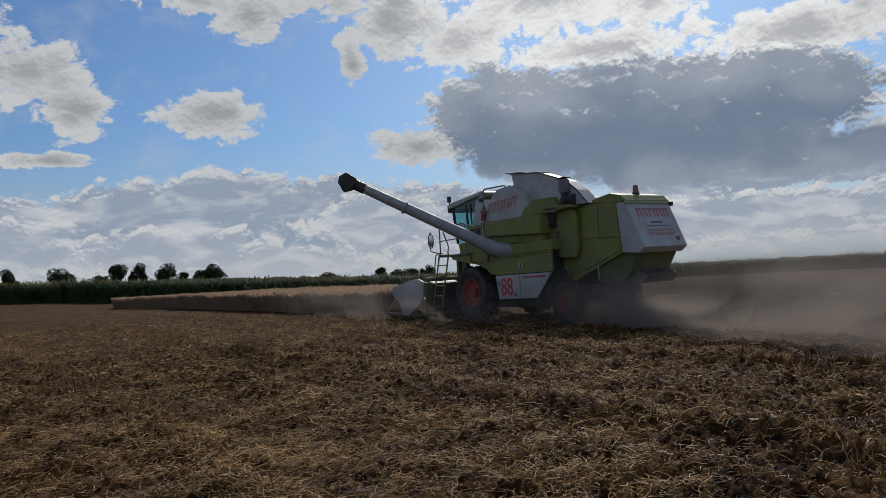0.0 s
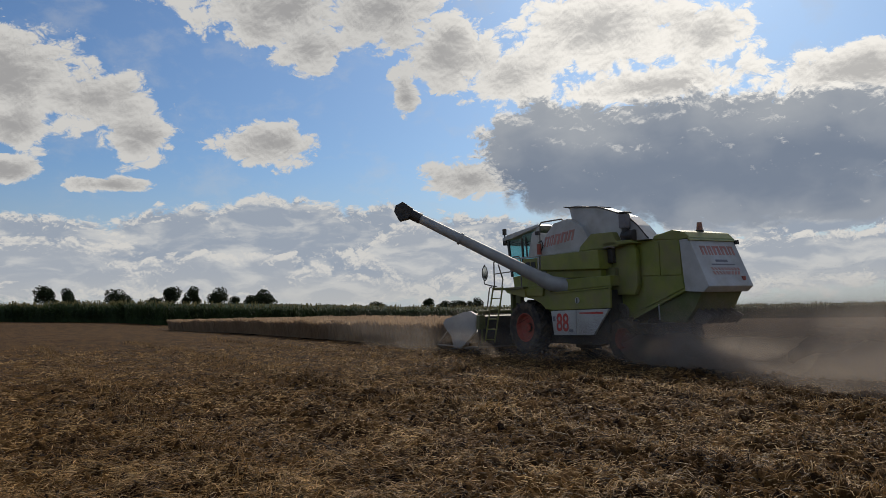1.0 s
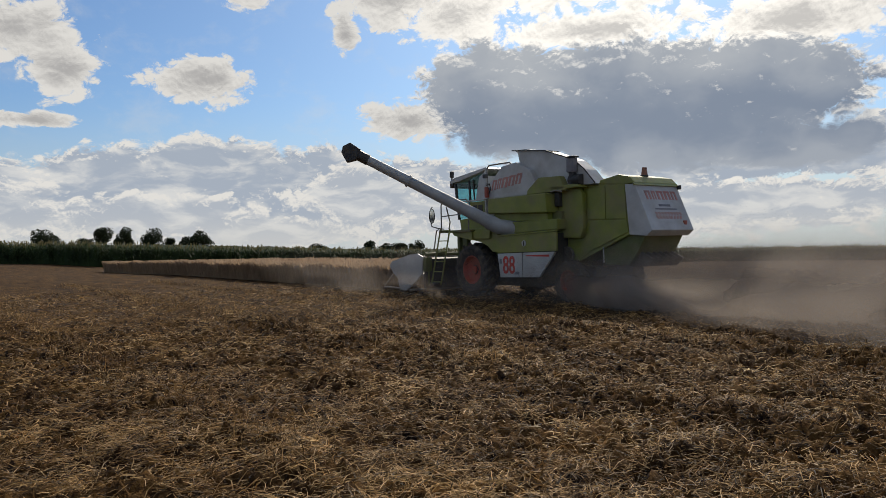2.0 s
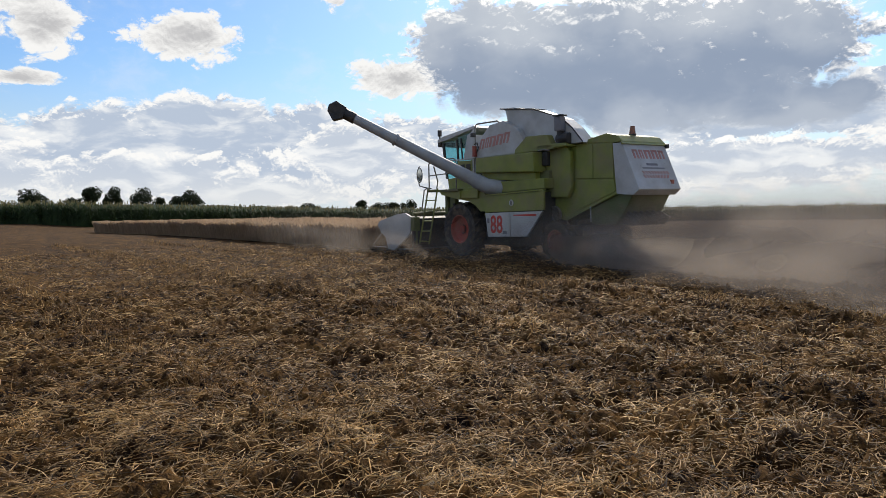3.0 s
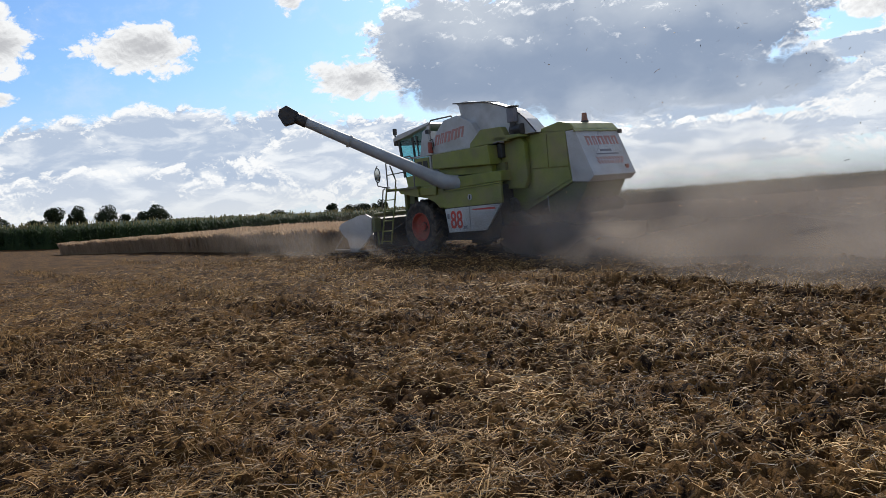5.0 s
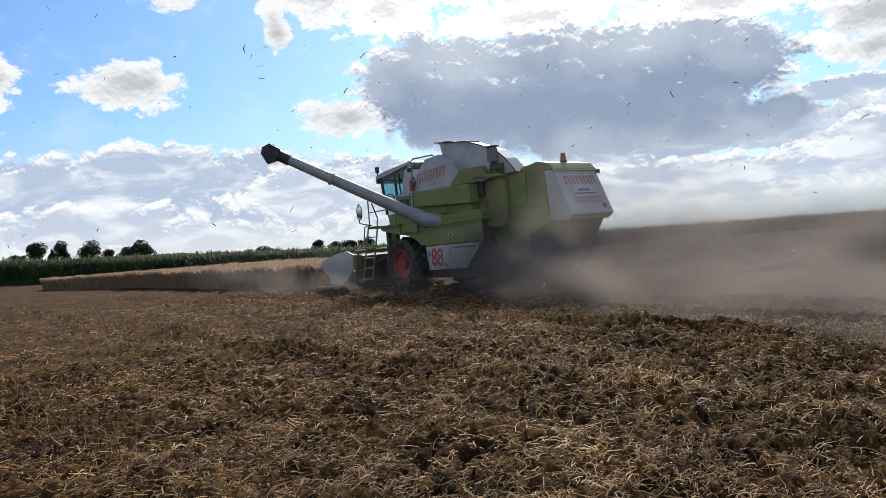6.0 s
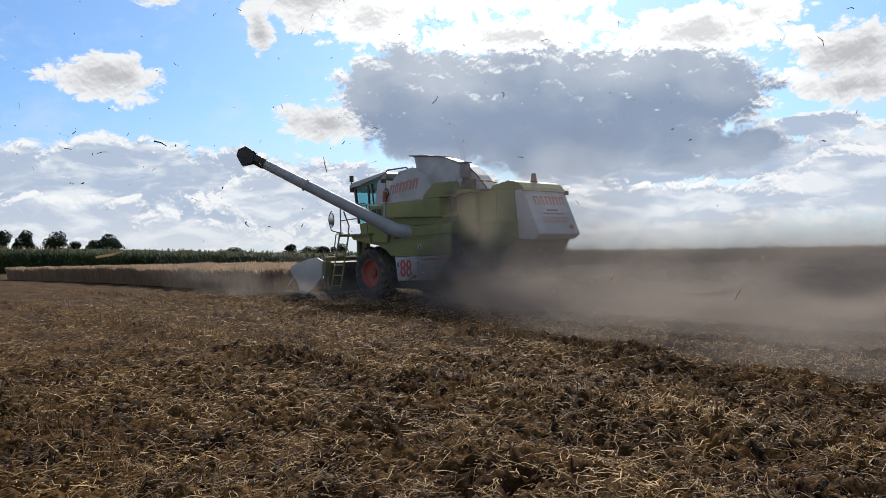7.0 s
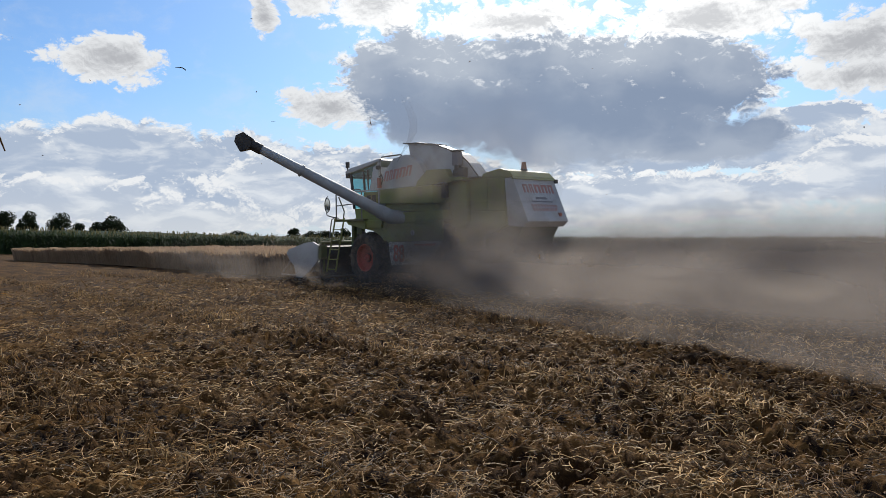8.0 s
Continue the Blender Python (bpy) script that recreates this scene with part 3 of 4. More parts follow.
# ---- trees on the skyline ----
def build_tree(rng, height, width, label):
    """A broadleaved tree: tapered trunk, limbs, and a crown of leaf clumps with gaps."""
    root = new("tree")
    tagged(root, label, "tree", "skyline trees")
    V, F = [], []

    def limb(p, q, r0, r1):
        p, q = Vector(p), Vector(q)
        d = (q - p).normalized()
        s = d.orthogonal().normalized()
        t = d.cross(s)
        o = len(V)
        for c, r in ((p, r0), ((p + q) / 2 + s * r0 * 0.4, (r0 + r1) / 2), (q, r1)):
            for k in range(7):
                a = 2 * math.pi * k / 7
                V.append(c + (s * math.cos(a) + t * math.sin(a)) * r)
        for ring in (0, 7):
            for k in range(7):
                F.append((o + ring + k, o + ring + (k + 1) % 7, o + ring + 7 + (k + 1) % 7, o + ring + 7 + k))
    fork = height * 0.28
    limb((0, 0, -0.3), (0.1, 0, fork), 0.32, 0.24)
    heads = []
    for k in range(9):
        a, e = 2.4 * k + rng.uniform(-.4, .4), rng.uniform(0.15, 1.0)
        r = width * 0.5 * rng.uniform(0.35, 0.8) * (1.1 - 0.55 * e)
        tip = (math.cos(a) * r, math.sin(a) * r, fork + (height - fork) * (0.15 + 0.72 * e))
        limb((0.1, 0, fork * rng.uniform(0.8, 1.0)), tip, 0.15, 0.05)
        heads.append((tip, rng.uniform(0.16, 0.27) * width))
    heads.append(((0.1, 0, height * 0.8), width * 0.26))
    mesh_object("trunk", V, F, BARK, root)
    n = 2600
    pts = []
    for c, r in heads:
        k = n // len(heads)
        d = np.random.default_rng(int(rng.integers(1e6))).normal(0, 1, (k, 3))
        d /= np.linalg.norm(d, axis=1, keepdims=True)
        rad = r * (0.45 + 0.6 * rng.random(k) ** 0.5)
        pts.append(np.array(c) + d * rad[:, None] * np.array([1, 1, 0.85]))
    P = np.concatenate(pts)
    n = len(P)
    u = rng.normal(0, 1, (n, 3))
    u /= np.linalg.norm(u, axis=1, keepdims=True)
    v = np.cross(u, rng.normal(0, 1, (n, 3)))
    v /= np.linalg.norm(v, axis=1, keepdims=True)
    sz = rng.uniform(0.15, 0.36, n)[:, None]
    W = np.stack([P - u * sz, P + v * sz * .6, P + u * sz, P - v * sz * .6], 1).reshape(-1, 3)
    array_object("crown", W, np.arange(4 * n).reshape(-1, 4), LEAF, root)
    return root


rng = np.random.default_rng(77)
TREES = [(-31.9, 1.9, 300, 9.0, 7.2), (-30.5, 1.65, 300, 8.2, 6.2), (-27.3, 1.6, 300, 8.0, 7.4), (-23.7, 1.75, 300, 9.3, 7.0), (-22.2, 1.66, 300, 9.0, 6.8), (-20.4, 1.62, 300, 8.6, 6.2),
         (-19.2, 0.95, 310, 5.5, 4.5), (-18.2, 0.95, 310, 5.5, 4.5), (-17.1, 1.42, 300, 8.4, 7.0), (-24.9, 0.98, 310, 5.0, 6.0), (-17.8, 0.95, 305, 5.2, 5.5), (-8.5, 0.3, 330, 5.0, 7.5), (-4.5, 0.45, 320, 7.5, 5.5), (-3.3, 0.2, 330, 6.6, 6.0),
         (-2.5, 0.24, 330, 6.8, 5.5), (-1.9, 0.22, 330, 6.5, 5.0), (-1.2, 0.14, 330, 6.0, 4.5), (-0.6, 0.42, 325, 7.5, 3.6)]
kinds = [build_tree(rng, 9.0, 7.2, "dark broadleaved tree with a rounded gappy crown"), build_tree(rng, 9.0, 6.4, "dark broadleaved tree with a rounded gappy crown"), build_tree(rng, 9.0, 8.0, "dark broadleaved tree with a rounded gappy crown")]
for i, (az, el, dist, hgt, wid) in enumerate(TREES):
    x, y = dist * math.sin(radians(az)) - 2.2, dist * math.cos(radians(az)) + 3.0
    top = 1.6 + dist * math.tan(radians(el))
    ob = kinds[i] if i < 3 else copy_thing(kinds[i % 3], pose(0, 0, 0))
    base = float(land(x, y))
    k = max(0.5, (top - base) / 9.0)
    w = wid / 7.2 * 1.3
    ob.matrix_basis = pose(x, y, base, 0, 0, 47 * i) @ Matrix.Diagonal((w, w, k, 1))


# ---- the combine harvester: x ahead, y to its left, z up from the ground under it ----
def part(name, bm, material, parent, label="", smooth=False, bevel=0.0):
    """Links a bmesh as one mesh object under a thing or a part."""
    if bevel:
        bmesh.ops.bevel(bm, geom=list(bm.edges), offset=bevel, segments=2, affect="EDGES", profile=0.6, clamp_overlap=True)
    bmesh.ops.recalc_face_normals(bm, faces=bm.faces)
    me = bpy.data.meshes.new(name)
    bm.to_mesh(me)
    bm.free()
    me.materials.append(material)
    if smooth:
        me.polygons.foreach_set("use_smooth", [True] * len(me.polygons))
        me.set_sharp_from_angle(angle=radians(40))
    ob = new(name, me)
    ob.parent = parent
    if label:
        ob["label"] = label
    return ob


def box(x0, x1, y0, y1, z0, z1, bm=None):
    bm = bm or bmesh.new()
    bmesh.ops.create_cube(bm, size=1, matrix=Matrix.Translation(((x0 + x1) / 2, (y0 + y1) / 2, (z0 + z1) / 2)) @ Matrix.Diagonal((abs(x1 - x0), abs(y1 - y0), abs(z1 - z0), 1)))
    return bm


def prism(profile, y0, y1, bm=None):
    """A closed x-z outline run from y0 to y1."""
    bm = bm or bmesh.new()
    a = [bm.verts.new((x, y0, z)) for x, z in profile]
    b = [bm.verts.new((x, y1, z)) for x, z in profile]
    n = len(a)
    bm.faces.new(a)
    bm.faces.new(b[::-1])
    for i in range(n):
        bm.faces.new((a[i], b[i], b[(i + 1) % n], a[(i + 1) % n]))
    return bm


def rod(points, r, bm=None, sides=8, r_end=None, caps=True):
    """A round tube through points."""
    bm = bm or bmesh.new()
    pts = [Vector(p) for p in points]
    rings = []
    side = None
    for i, p in enumerate(pts):
        d = (pts[min(i + 1, len(pts) - 1)] - pts[max(i - 1, 0)]).normalized()
        side = d.orthogonal().normalized() if side is None else (side - d * side.dot(d)).normalized()
        t = d.cross(side)
        k = r if r_end is None else r + (r_end - r) * i / (len(pts) - 1)
        rings.append([bm.verts.new(p + (side * math.cos(2 * math.pi * q / sides) + t * math.sin(2 * math.pi * q / sides)) * k) for q in range(sides)])
    for a, b in zip(rings, rings[1:]):
        for q in range(sides):
            bm.faces.new((a[q], a[(q + 1) % sides], b[(q + 1) % sides], b[q]))
    if caps:
        bm.faces.new(rings[0][::-1])
        bm.faces.new(rings[-1])
    return bm


def turned(profile, sides=32, bm=None):
    """A ring swept about the y axis: profile of (radius, y), closed."""
    bm = bm or bmesh.new()
    rings = []
    for q in range(sides):
        a = 2 * math.pi * q / sides
        rings.append([bm.verts.new((math.cos(a) * r, y, math.sin(a) * r)) for r, y in profile])
    n = len(profile)
    for q in range(sides):
        a, b = rings[q], rings[(q + 1) % sides]
        for i in range(n):
            bm.faces.new((a[i], a[(i + 1) % n], b[(i + 1) % n], b[i]))
    return bm


def build_wheel(parent, name, x, y, r, w, rim_r, lugs, label):
    """Tyre with lugs, dished red rim and hub; turns about its own axle. Outer face towards +y or -y by the side it is on."""
    hub = new(name)
    hub.parent = parent
    hub.location = (x, y, r)
    hub["label"] = label
    o = 1 if y > 0 else -1
    h = w / 2
    bm = turned([(rim_r, -h * .8), (r * .80, -h), (r * .93, -h * .86), (r * .955, -h * .4), (r * .955, h * .4), (r * .93, h * .86), (r * .80, h), (rim_r, h * .8)], 40)
    for k in range(lugs):
        for s in (-1, 1):
            a = 2 * math.pi * (k + (0.25 if s > 0 else -0.25)) / lugs
            m = Matrix.Rotation(-a, 4, "Y") @ Matrix.Translation((r * .965, s * h * .47, 0)) @ Matrix.Rotation(s * 0.7, 4, "X") @ Matrix.Diagonal((r * .09, h * 1.05, r * .085, 1))
            bmesh.ops.create_cube(bm, size=1, matrix=m)
    part("tyre", bm, RUBBER, hub, "black lugged tractor tyre")
    d = h * .55 * o
    part("rim", turned([(rim_r * 1.04, d * 1.5), (rim_r * .98, d * 1.5), (rim_r * .86, d * .75), (rim_r * .45, d * .35), (rim_r * .2, d * .5), (rim_r * .2, -d), (rim_r * 1.04, -d)], 32), RIM_RED, hub, "dusty red dished rim", True)
    bm = turned([(0.02, d * .45), (rim_r * .3, d * .5), (rim_r * .27, d * .95), (0.02, d * 1.0)], 20)
    for k in range(8):
        a = 2 * math.pi * k / 8
        rod([(math.cos(a) * rim_r * .38, d * .4, math.sin(a) * rim_r * .38), (math.cos(a) * rim_r * .38, d * .62, math.sin(a) * rim_r * .38)], rim_r * .04, bm, 6)
    part("hub_cap", bm, RIM_RED, hub, smooth=True)
    return hub


def lettering(word, size, m, material, parent, name, label, squeeze=1.0):
    cu = bpy.data.curves.new(name, "FONT")
    cu.body, cu.size, cu.extrude, cu.offset = word, size, 0.004, 0.010
    tmp = new(name, cu)
    me = bpy.data.meshes.new_from_object(tmp.evaluated_get(bpy.context.evaluated_depsgraph_get()))
    bpy.data.objects.remove(tmp)
    me.transform(m @ Matrix.Diagonal((squeeze, 1, 1, 1)))
    me.materials.clear()
    me.materials.append(material)
    ob = new(name, me)
    ob.parent = parent
    ob["label"] = label
    return ob


def build_harvester():
    root = tagged(new("combine_harvester"), "dusty lime-green combine harvester with light grey panels, unloading tube swung out", "combine harvester")
    P = lambda name, bm, mat, label="", parent=root, smooth=False, bevel=0.0: part(name, bm, mat, parent, label, smooth, bevel)
    # threshing body and straw walker housing
    P("body", prism([(2.0, 1.25), (2.0, 2.0), (1.3, 2.4), (1.2, 2.95), (-1.1, 3.05), (-2.3, 3.1), (-3.35, 3.08), (-3.45, 1.78), (-2.45, 1.38), (-1.75, 1.1), (-0.9, 0.8), (1.1, 0.75)], -0.92, 0.84), GREEN, "lime green sheet-metal body", bevel=0.02)
    P("chassis", box(-2.2, 2.7, -0.75, 0.75, 0.62, 0.95), BLACK, "dark steel underframe", bevel=0.015)
    # black block added to stand in for the shade under the body
    P("belly_shade_block", prism([(2.6, 0.55), (2.6, 0.9), (-1.3, 0.9), (-1.25, 0.5), (-0.4, 0.36), (1.6, 0.36)], -1.0, 1.0), BLACK, "black block standing in for the shade under the body", bevel=0.02)
    P("front_axle", rod([(2.2, -1.3, 0.82), (2.2, 1.3, 0.82)], 0.14), BLACK)
    P("rear_axle", rod([(-1.68, -1.15, 0.56), (-1.68, 1.15, 0.56)], 0.08), BLACK)
    P("axle_support", box(-1.95, -1.55, -0.2, 0.2, 0.5, 1.1), BLACK, bevel=0.02)
    # lower side panels, both sides
    for s in (1, -1):
        y0, y1 = (1.40, 1.47) if s > 0 else (-1.47, -1.40)
        front = P("side_panel", prism([(0.93, 1.31), (-0.13, 1.335), (-0.13, 0.645), (0.82, 0.62)], y0, y1), WHITE, "light grey lower panel", bevel=0.012)
        rear = P("side_panel", prism([(-0.15, 1.335), (-1.43, 1.36), (-0.81, 0.66), (-0.15, 0.645)], y0, y1), WHITE, "light grey lower panel cut off at an angle", bevel=0.012)
        P("guard_panel", prism([(0.95, 1.33), (0.96, 1.80), (-1.47, 1.90), (-1.47, 1.38)], y0 - .01 * s, y1 - .005 * s), GREEN, "lime green guard", bevel=0.015)
        P("panel_rail", prism([(0.97, 1.80), (0.97, 1.845), (-1.5, 1.95), (-1.5, 1.905)], y0, y1 + .02 * s), GREEN, bevel=0.006)
        P("upper_guard", prism([(0.95, 1.86), (1.0, 2.2), (-1.4, 2.24), (-1.4, 1.96)], min(0.8 * s, 1.36 * s), max(0.8 * s, 1.36 * s)), GREEN, "lime green upper guard", bevel=0.03)
        # recess shade is in the colour: a darkened copy of the green
        P("recess", box(-1.35, 0.95, min(.7 * s, 1.12 * s), max(.7 * s, 1.12 * s), 2.2, 2.45), GREEN_SHADED, bevel=0.01)
        P("tank_skirt", prism([(1.35, 2.5), (1.33, 2.93), (-1.07, 2.95), (-1.12, 2.42)], min(0.85 * s, 1.46 * s), max(0.85 * s, 1.46 * s)), GREEN, "lime green box under the grain tank", bevel=0.03)
        P("skirt_lower", prism([(1.2, 2.28), (1.25, 2.5), (-1.0, 2.42), (-1.0, 2.2)], min(0.85 * s, 1.3 * s), max(0.85 * s, 1.3 * s)), GREEN, bevel=0.02)
        # black block added for the shade behind the side panels
        P("inner_shade_block", box(-1.3, 0.9, min(.8 * s, 1.36 * s), max(.8 * s, 1.36 * s), 0.72, 1.86), BLACK)
        # bulged shield in front of the rear wheel, and seams of the walker housing
        yy = 0.84 if s > 0 else -0.92
        P("shield", prism([(-1.12, 1.72), (-1.1, 2.95), (-1.3, 3.08), (-1.85, 3.08), (-2.0, 2.9), (-2.02, 1.95), (-1.9, 1.70)], min(yy, yy + .17 * s), max(yy, yy + .17 * s)), GREEN, "bulged lime green shield", bevel=0.05)
        P("housing_panel", prism([(-2.08, 2.20), (-2.08, 3.04), (-2.66, 3.05), (-2.66, 2.18)], min(yy, yy + .03 * s), max(yy, yy + .03 * s)), GREEN, bevel=0.012)
        P("housing_panel", prism([(-2.68, 2.18), (-2.68, 3.05), (-3.3, 3.05), (-3.34, 2.16)], min(yy, yy + .03 * s), max(yy, yy + .03 * s)), GREEN, bevel=0.012)
        P("housing_panel", prism([(-2.08, 1.35), (-2.08, 2.17), (-3.34, 2.14), (-3.4, 1.84), (-2.5, 1.5)], min(yy, yy + .025 * s), max(yy, yy + .025 * s)), GREEN, bevel=0.012)
        if s > 0:
            # red brand mark and model figures; the mark is plain bars
            lettering("88", 0.70, Matrix.Translation((0.70, y1 + 0.004, 0.75)) @ Matrix.Rotation(math.pi, 4, "Z") @ Matrix.Rotation(math.pi / 2, 4, "X"), RED, front, "numerals", "tall red numerals", 0.76)
            P("mark", box(0.0, 0.16, y1, y1 + .006, 0.72, 0.80), GREY_TEXT, parent=front)
            P("mark", box(0.74, 0.84, y1, y1 + .006, 1.02, 1.16), GREY_TEXT, parent=front)
            P("mark", prism([(-0.28, 1.235), (-0.28, 1.265), (-1.2, 1.285), (-1.2, 1.225)], y1, y1 + .006), RED, parent=rear)
            bm = turned([(0.0, 0.0), (0.085, 0.0), (0.085, 0.02), (0.0, 0.02)], 20)
            bm.transform(Matrix.Translation((-0.22, y1 + 0.0, 1.6)))
            P("badge", bm, WHITE, "round white badge")
            bm = box(-0.24, -0.20, y1 + .02, y1 + .028, 1.53, 1.66)
            P("badge_mark", bm, BLACK)
    # belts and pulleys in the dark bay behind the side panels
    for x, z, r in ((-0.95, 2.75, .26), (-1.0, 2.2, .2), (-1.15, 1.25, .24)):
        bm = turned([(0.03, 0), (r, 0), (r, .03), (r * .9, .045), (r, .06), (r, .09), (0.03, .09)], 24)
        bm.transform(Matrix.Translation((x - .2, 0.9, z)))
        P("pulley", bm, STEEL)
    P("marker_rod", rod([(-2.69, 0.98, 1.06), (-2.69, 1.0, 1.46)], 0.016), WHITE, "thin white rod")
    P("drive_belt", box(-1.2, -1.14, 0.93, 0.99, 1.3, 2.75), BLACK)
    # black block standing in for the shade in the skirt's open end
    P("opening_shade_block", box(-1.28, -1.10, 0.86, 1.14, 2.58, 2.96), BLACK, bevel=0.03)
    P("pipe", rod([(-1.1, 1.25, 2.98), (-1.3, 1.28, 3.0), (-1.45, 1.2, 2.97)], 0.025), STEEL)
    # grain tank, with the raised lid behind it
    tank = P("grain_tank", prism([(1.95, 2.95), (1.91, 3.10), (1.02, 3.88), (0.4, 3.95), (-0.2, 3.66), (-0.55, 3.1), (-1.0, 2.98)], -1.18, 1.18), WHITE, "light grey grain tank with a red mark", bevel=0.03)
    P("tank_edge", prism([(-0.05, 2.96), (-0.1, 3.1), (-0.55, 3.42), (-1.35, 3.40), (-1.6, 3.0)], -1.12, 1.2), GREEN, "lime green engine deck side", bevel=0.03)
    P("tank_extension", prism([(0.34, 3.6), (0.48, 4.24), (0.64, 4.32), (0.16, 4.31), (-0.69, 4.15), (-1.69, 3.8), (-2.06, 3.52), (-2.44, 3.12), (-0.74, 3.1), (0.06, 3.2)], 0.5, 0.995), WHITE, "light grey raised tank cover", bevel=0.012)
    P("cover_lip", prism([(0.71, 4.31), (0.71, 4.34), (-0.64, 4.19), (-0.64, 4.16)], 0.46, 1.04), BLACK, "dark rubber lip", bevel=0.006)
    P("cover_rim", rod([(-0.66, 1.0, 4.17), (-1.70, 1.0, 3.82), (-2.08, 1.0, 3.53), (-2.45, 1.0, 3.14)], 0.018), BLACK)
    # a worn red mark in five slanted pieces, each of two strokes
    for i, (a, b) in enumerate(((1.50, 1.30), (1.25, 1.11), (1.06, .80), (.75, .49), (.44, .20))):
        k = 0.10 * (1.5 - a)
        w = (a - b) * 0.36
        for a0, b0 in ((a, a - w), (b + w, b)):
            P("mark", prism([(a0, 3.20 + k), (a0 - .10, 3.50 + k), (b0 - .10, 3.51 + k), (b0, 3.21 + k)], 1.18, 1.186), RED_FADED, "stroke of a bleached red mark", parent=tank)
        P("mark", prism([(a - .08, 3.44 + k), (a - .10, 3.50 + k), (b - .10, 3.51 + k), (b - .08, 3.45 + k)], 1.18, 1.189), RED_FADED, "stroke of a bleached red mark", parent=tank)
    P("engine_deck", prism([(-0.9, 3.0), (-1.0, 3.16), (-2.0, 3.14), (-2.1, 3.05)], -0.9, 1.2), GREEN, bevel=0.03)
    # air intake on the deck
    intake = P("air_intake", box(-1.86, -1.62, 1.0, 1.2, 3.46, 3.84), GREY_TEXT, "grey mesh box air intake with a black cap", bevel=0.03)
    P("intake_cap", box(-1.89, -1.59, 0.97, 1.23, 3.85, 3.89), BLACK, parent=intake, bevel=0.015)
    P("intake_pipe", rod([(-1.75, 1.1, 3.15), (-1.75, 1.1, 3.47)], 0.09, sides=14), BLACK, parent=intake)
    bm = rod([(-1.65, 1.05, 3.26), (-2.05, 1.05, 3.26)], 0.15, sides=18)
    P("air_filter", bm, BLACK, "black drum air filter", smooth=True, bevel=0.04)
    # straw hood
    P("hood_roof", prism([(-2.45, 3.10), (-2.5, 3.2), (-3.1, 3.3), (-3.45, 3.22), (-3.62, 3.05), (-3.35, 3.04)], -0.86, 0.86), GREEN, "lime green hood roof", bevel=0.03)
    hood = P("straw_hood", prism([(-3.3, 3.03), (-3.60, 3.03), (-4.12, 1.86), (-3.95, 1.72), (-3.42, 1.76)], -0.82, 0.86), WHITE, "light grey straw hood with red marks and warning stripes", bevel=0.02)
    part("hood_edge", prism([(-3.60, 3.06), (-3.66, 3.0), (-3.60, 2.98)], -0.86, 0.9), GREEN, hood)
    def plate(y0, y1, f0, f1, slant=0.0):
        """A thin plate on the slanted rear face; f runs from the top edge (0) to the bottom (1)."""
        bm = bmesh.new()
        q = []
        for d in (0.0, 0.008):
            for y, f in ((y0, f0), (y1, f0), (y1 + slant, f1), (y0 + slant, f1)):
                q.append(bm.verts.new((-3.60 - 0.52 * f - d, y, 3.03 - 1.17 * f)))
        for f in ((0, 1, 2, 3), (7, 6, 5, 4), (0, 4, 5, 1), (1, 5, 6, 2), (2, 6, 7, 3), (3, 7, 4, 0)):
            bm.faces.new([q[i] for i in f])
        return bm
    for y0, y1 in ((.60, .40), (.34, .20), (.14, -.10), (-.15, -.38), (-.43, -.63)):
        w = (y0 - y1) * 0.34
        for a, b in ((y0, y0 - w), (y1 + w, y1)):
            part("mark", plate(a, b, .15, .34), RED_FADED, hood, "stroke of a bleached red mark")
        part("mark", plate(y0, y1, .145, .19), RED_FADED, hood, "stroke of a bleached red mark")
    part("mark", plate(.22, -.22, .44, .49), GREY_TEXT, hood)
    part("mark", plate(.42, -.45, .53, .56), GREY_TEXT, hood)
    for k in range(9):
        y = .50 - .12 * k
        part("warning_stripe", plate(y, y - .06, .61, .67, -.05), RED_FADED, hood)
        part("warning_stripe", plate(y, y - .06, .69, .76, -.05 if k < 5 else .05), RED_FADED, hood)
    P("tail_lamp", box(-4.06, -3.98, -.62, -.5, 1.96, 2.1), RIM_RED, "small red tail lamp", bevel=0.01)
    P("hood_lamp", box(-3.72, -3.62, -.88, -.8, 2.92, 3.03), BLACK, bevel=0.01)
    P("chopper", prism([(-2.5, 1.0), (-2.4, 1.45), (-3.4, 1.8), (-3.85, 1.75), (-3.6, 1.35), (-3.3, 0.98)], -0.75, 0.75), GREEN_SHADED, "dusty straw chopper in green darkened for shade", bevel=0.03)
    for k in range(6):
        y = -0.6 + .24 * k
        P("spreader_vane", prism([(-3.3, 1.02), (-3.5, 1.38), (-3.95, 1.15), (-3.75, 0.95)], y - .01, y + .01), STEEL)
    beacon = P("beacon", rod([(-3.24, 0.0, 3.24), (-3.24, 0.0, 3.30)], 0.1, sides=16), BLACK, "amber warning beacon on a black foot")
    P("lens", rod([(-3.24, 0.0, 3.30), (-3.24, 0.0, 3.5)], 0.085, sides=16, r_end=0.06), AMBER, parent=beacon, smooth=True)
    # cab
    cab = P("cab", prism([(3.3, 2.02), (2.0, 2.02), (2.0, 2.5), (3.38, 2.4)], -0.75, 0.95), GREEN, "driver's cab with tinted glass", bevel=0.02)
    P("cab_roof", prism([(3.80, 3.58), (3.82, 3.68), (3.55, 3.77), (1.95, 3.97), (1.85, 3.9), (3.3, 3.64)], -0.82, 1.0), WHITE, "light grey cab roof with a dark front edge", bevel=0.025)
    P("visor", prism([(3.82, 3.45), (3.84, 3.66), (3.70, 3.66), (3.66, 3.52)], -0.8, 0.98), BLACK, "dark roof visor", bevel=0.01)
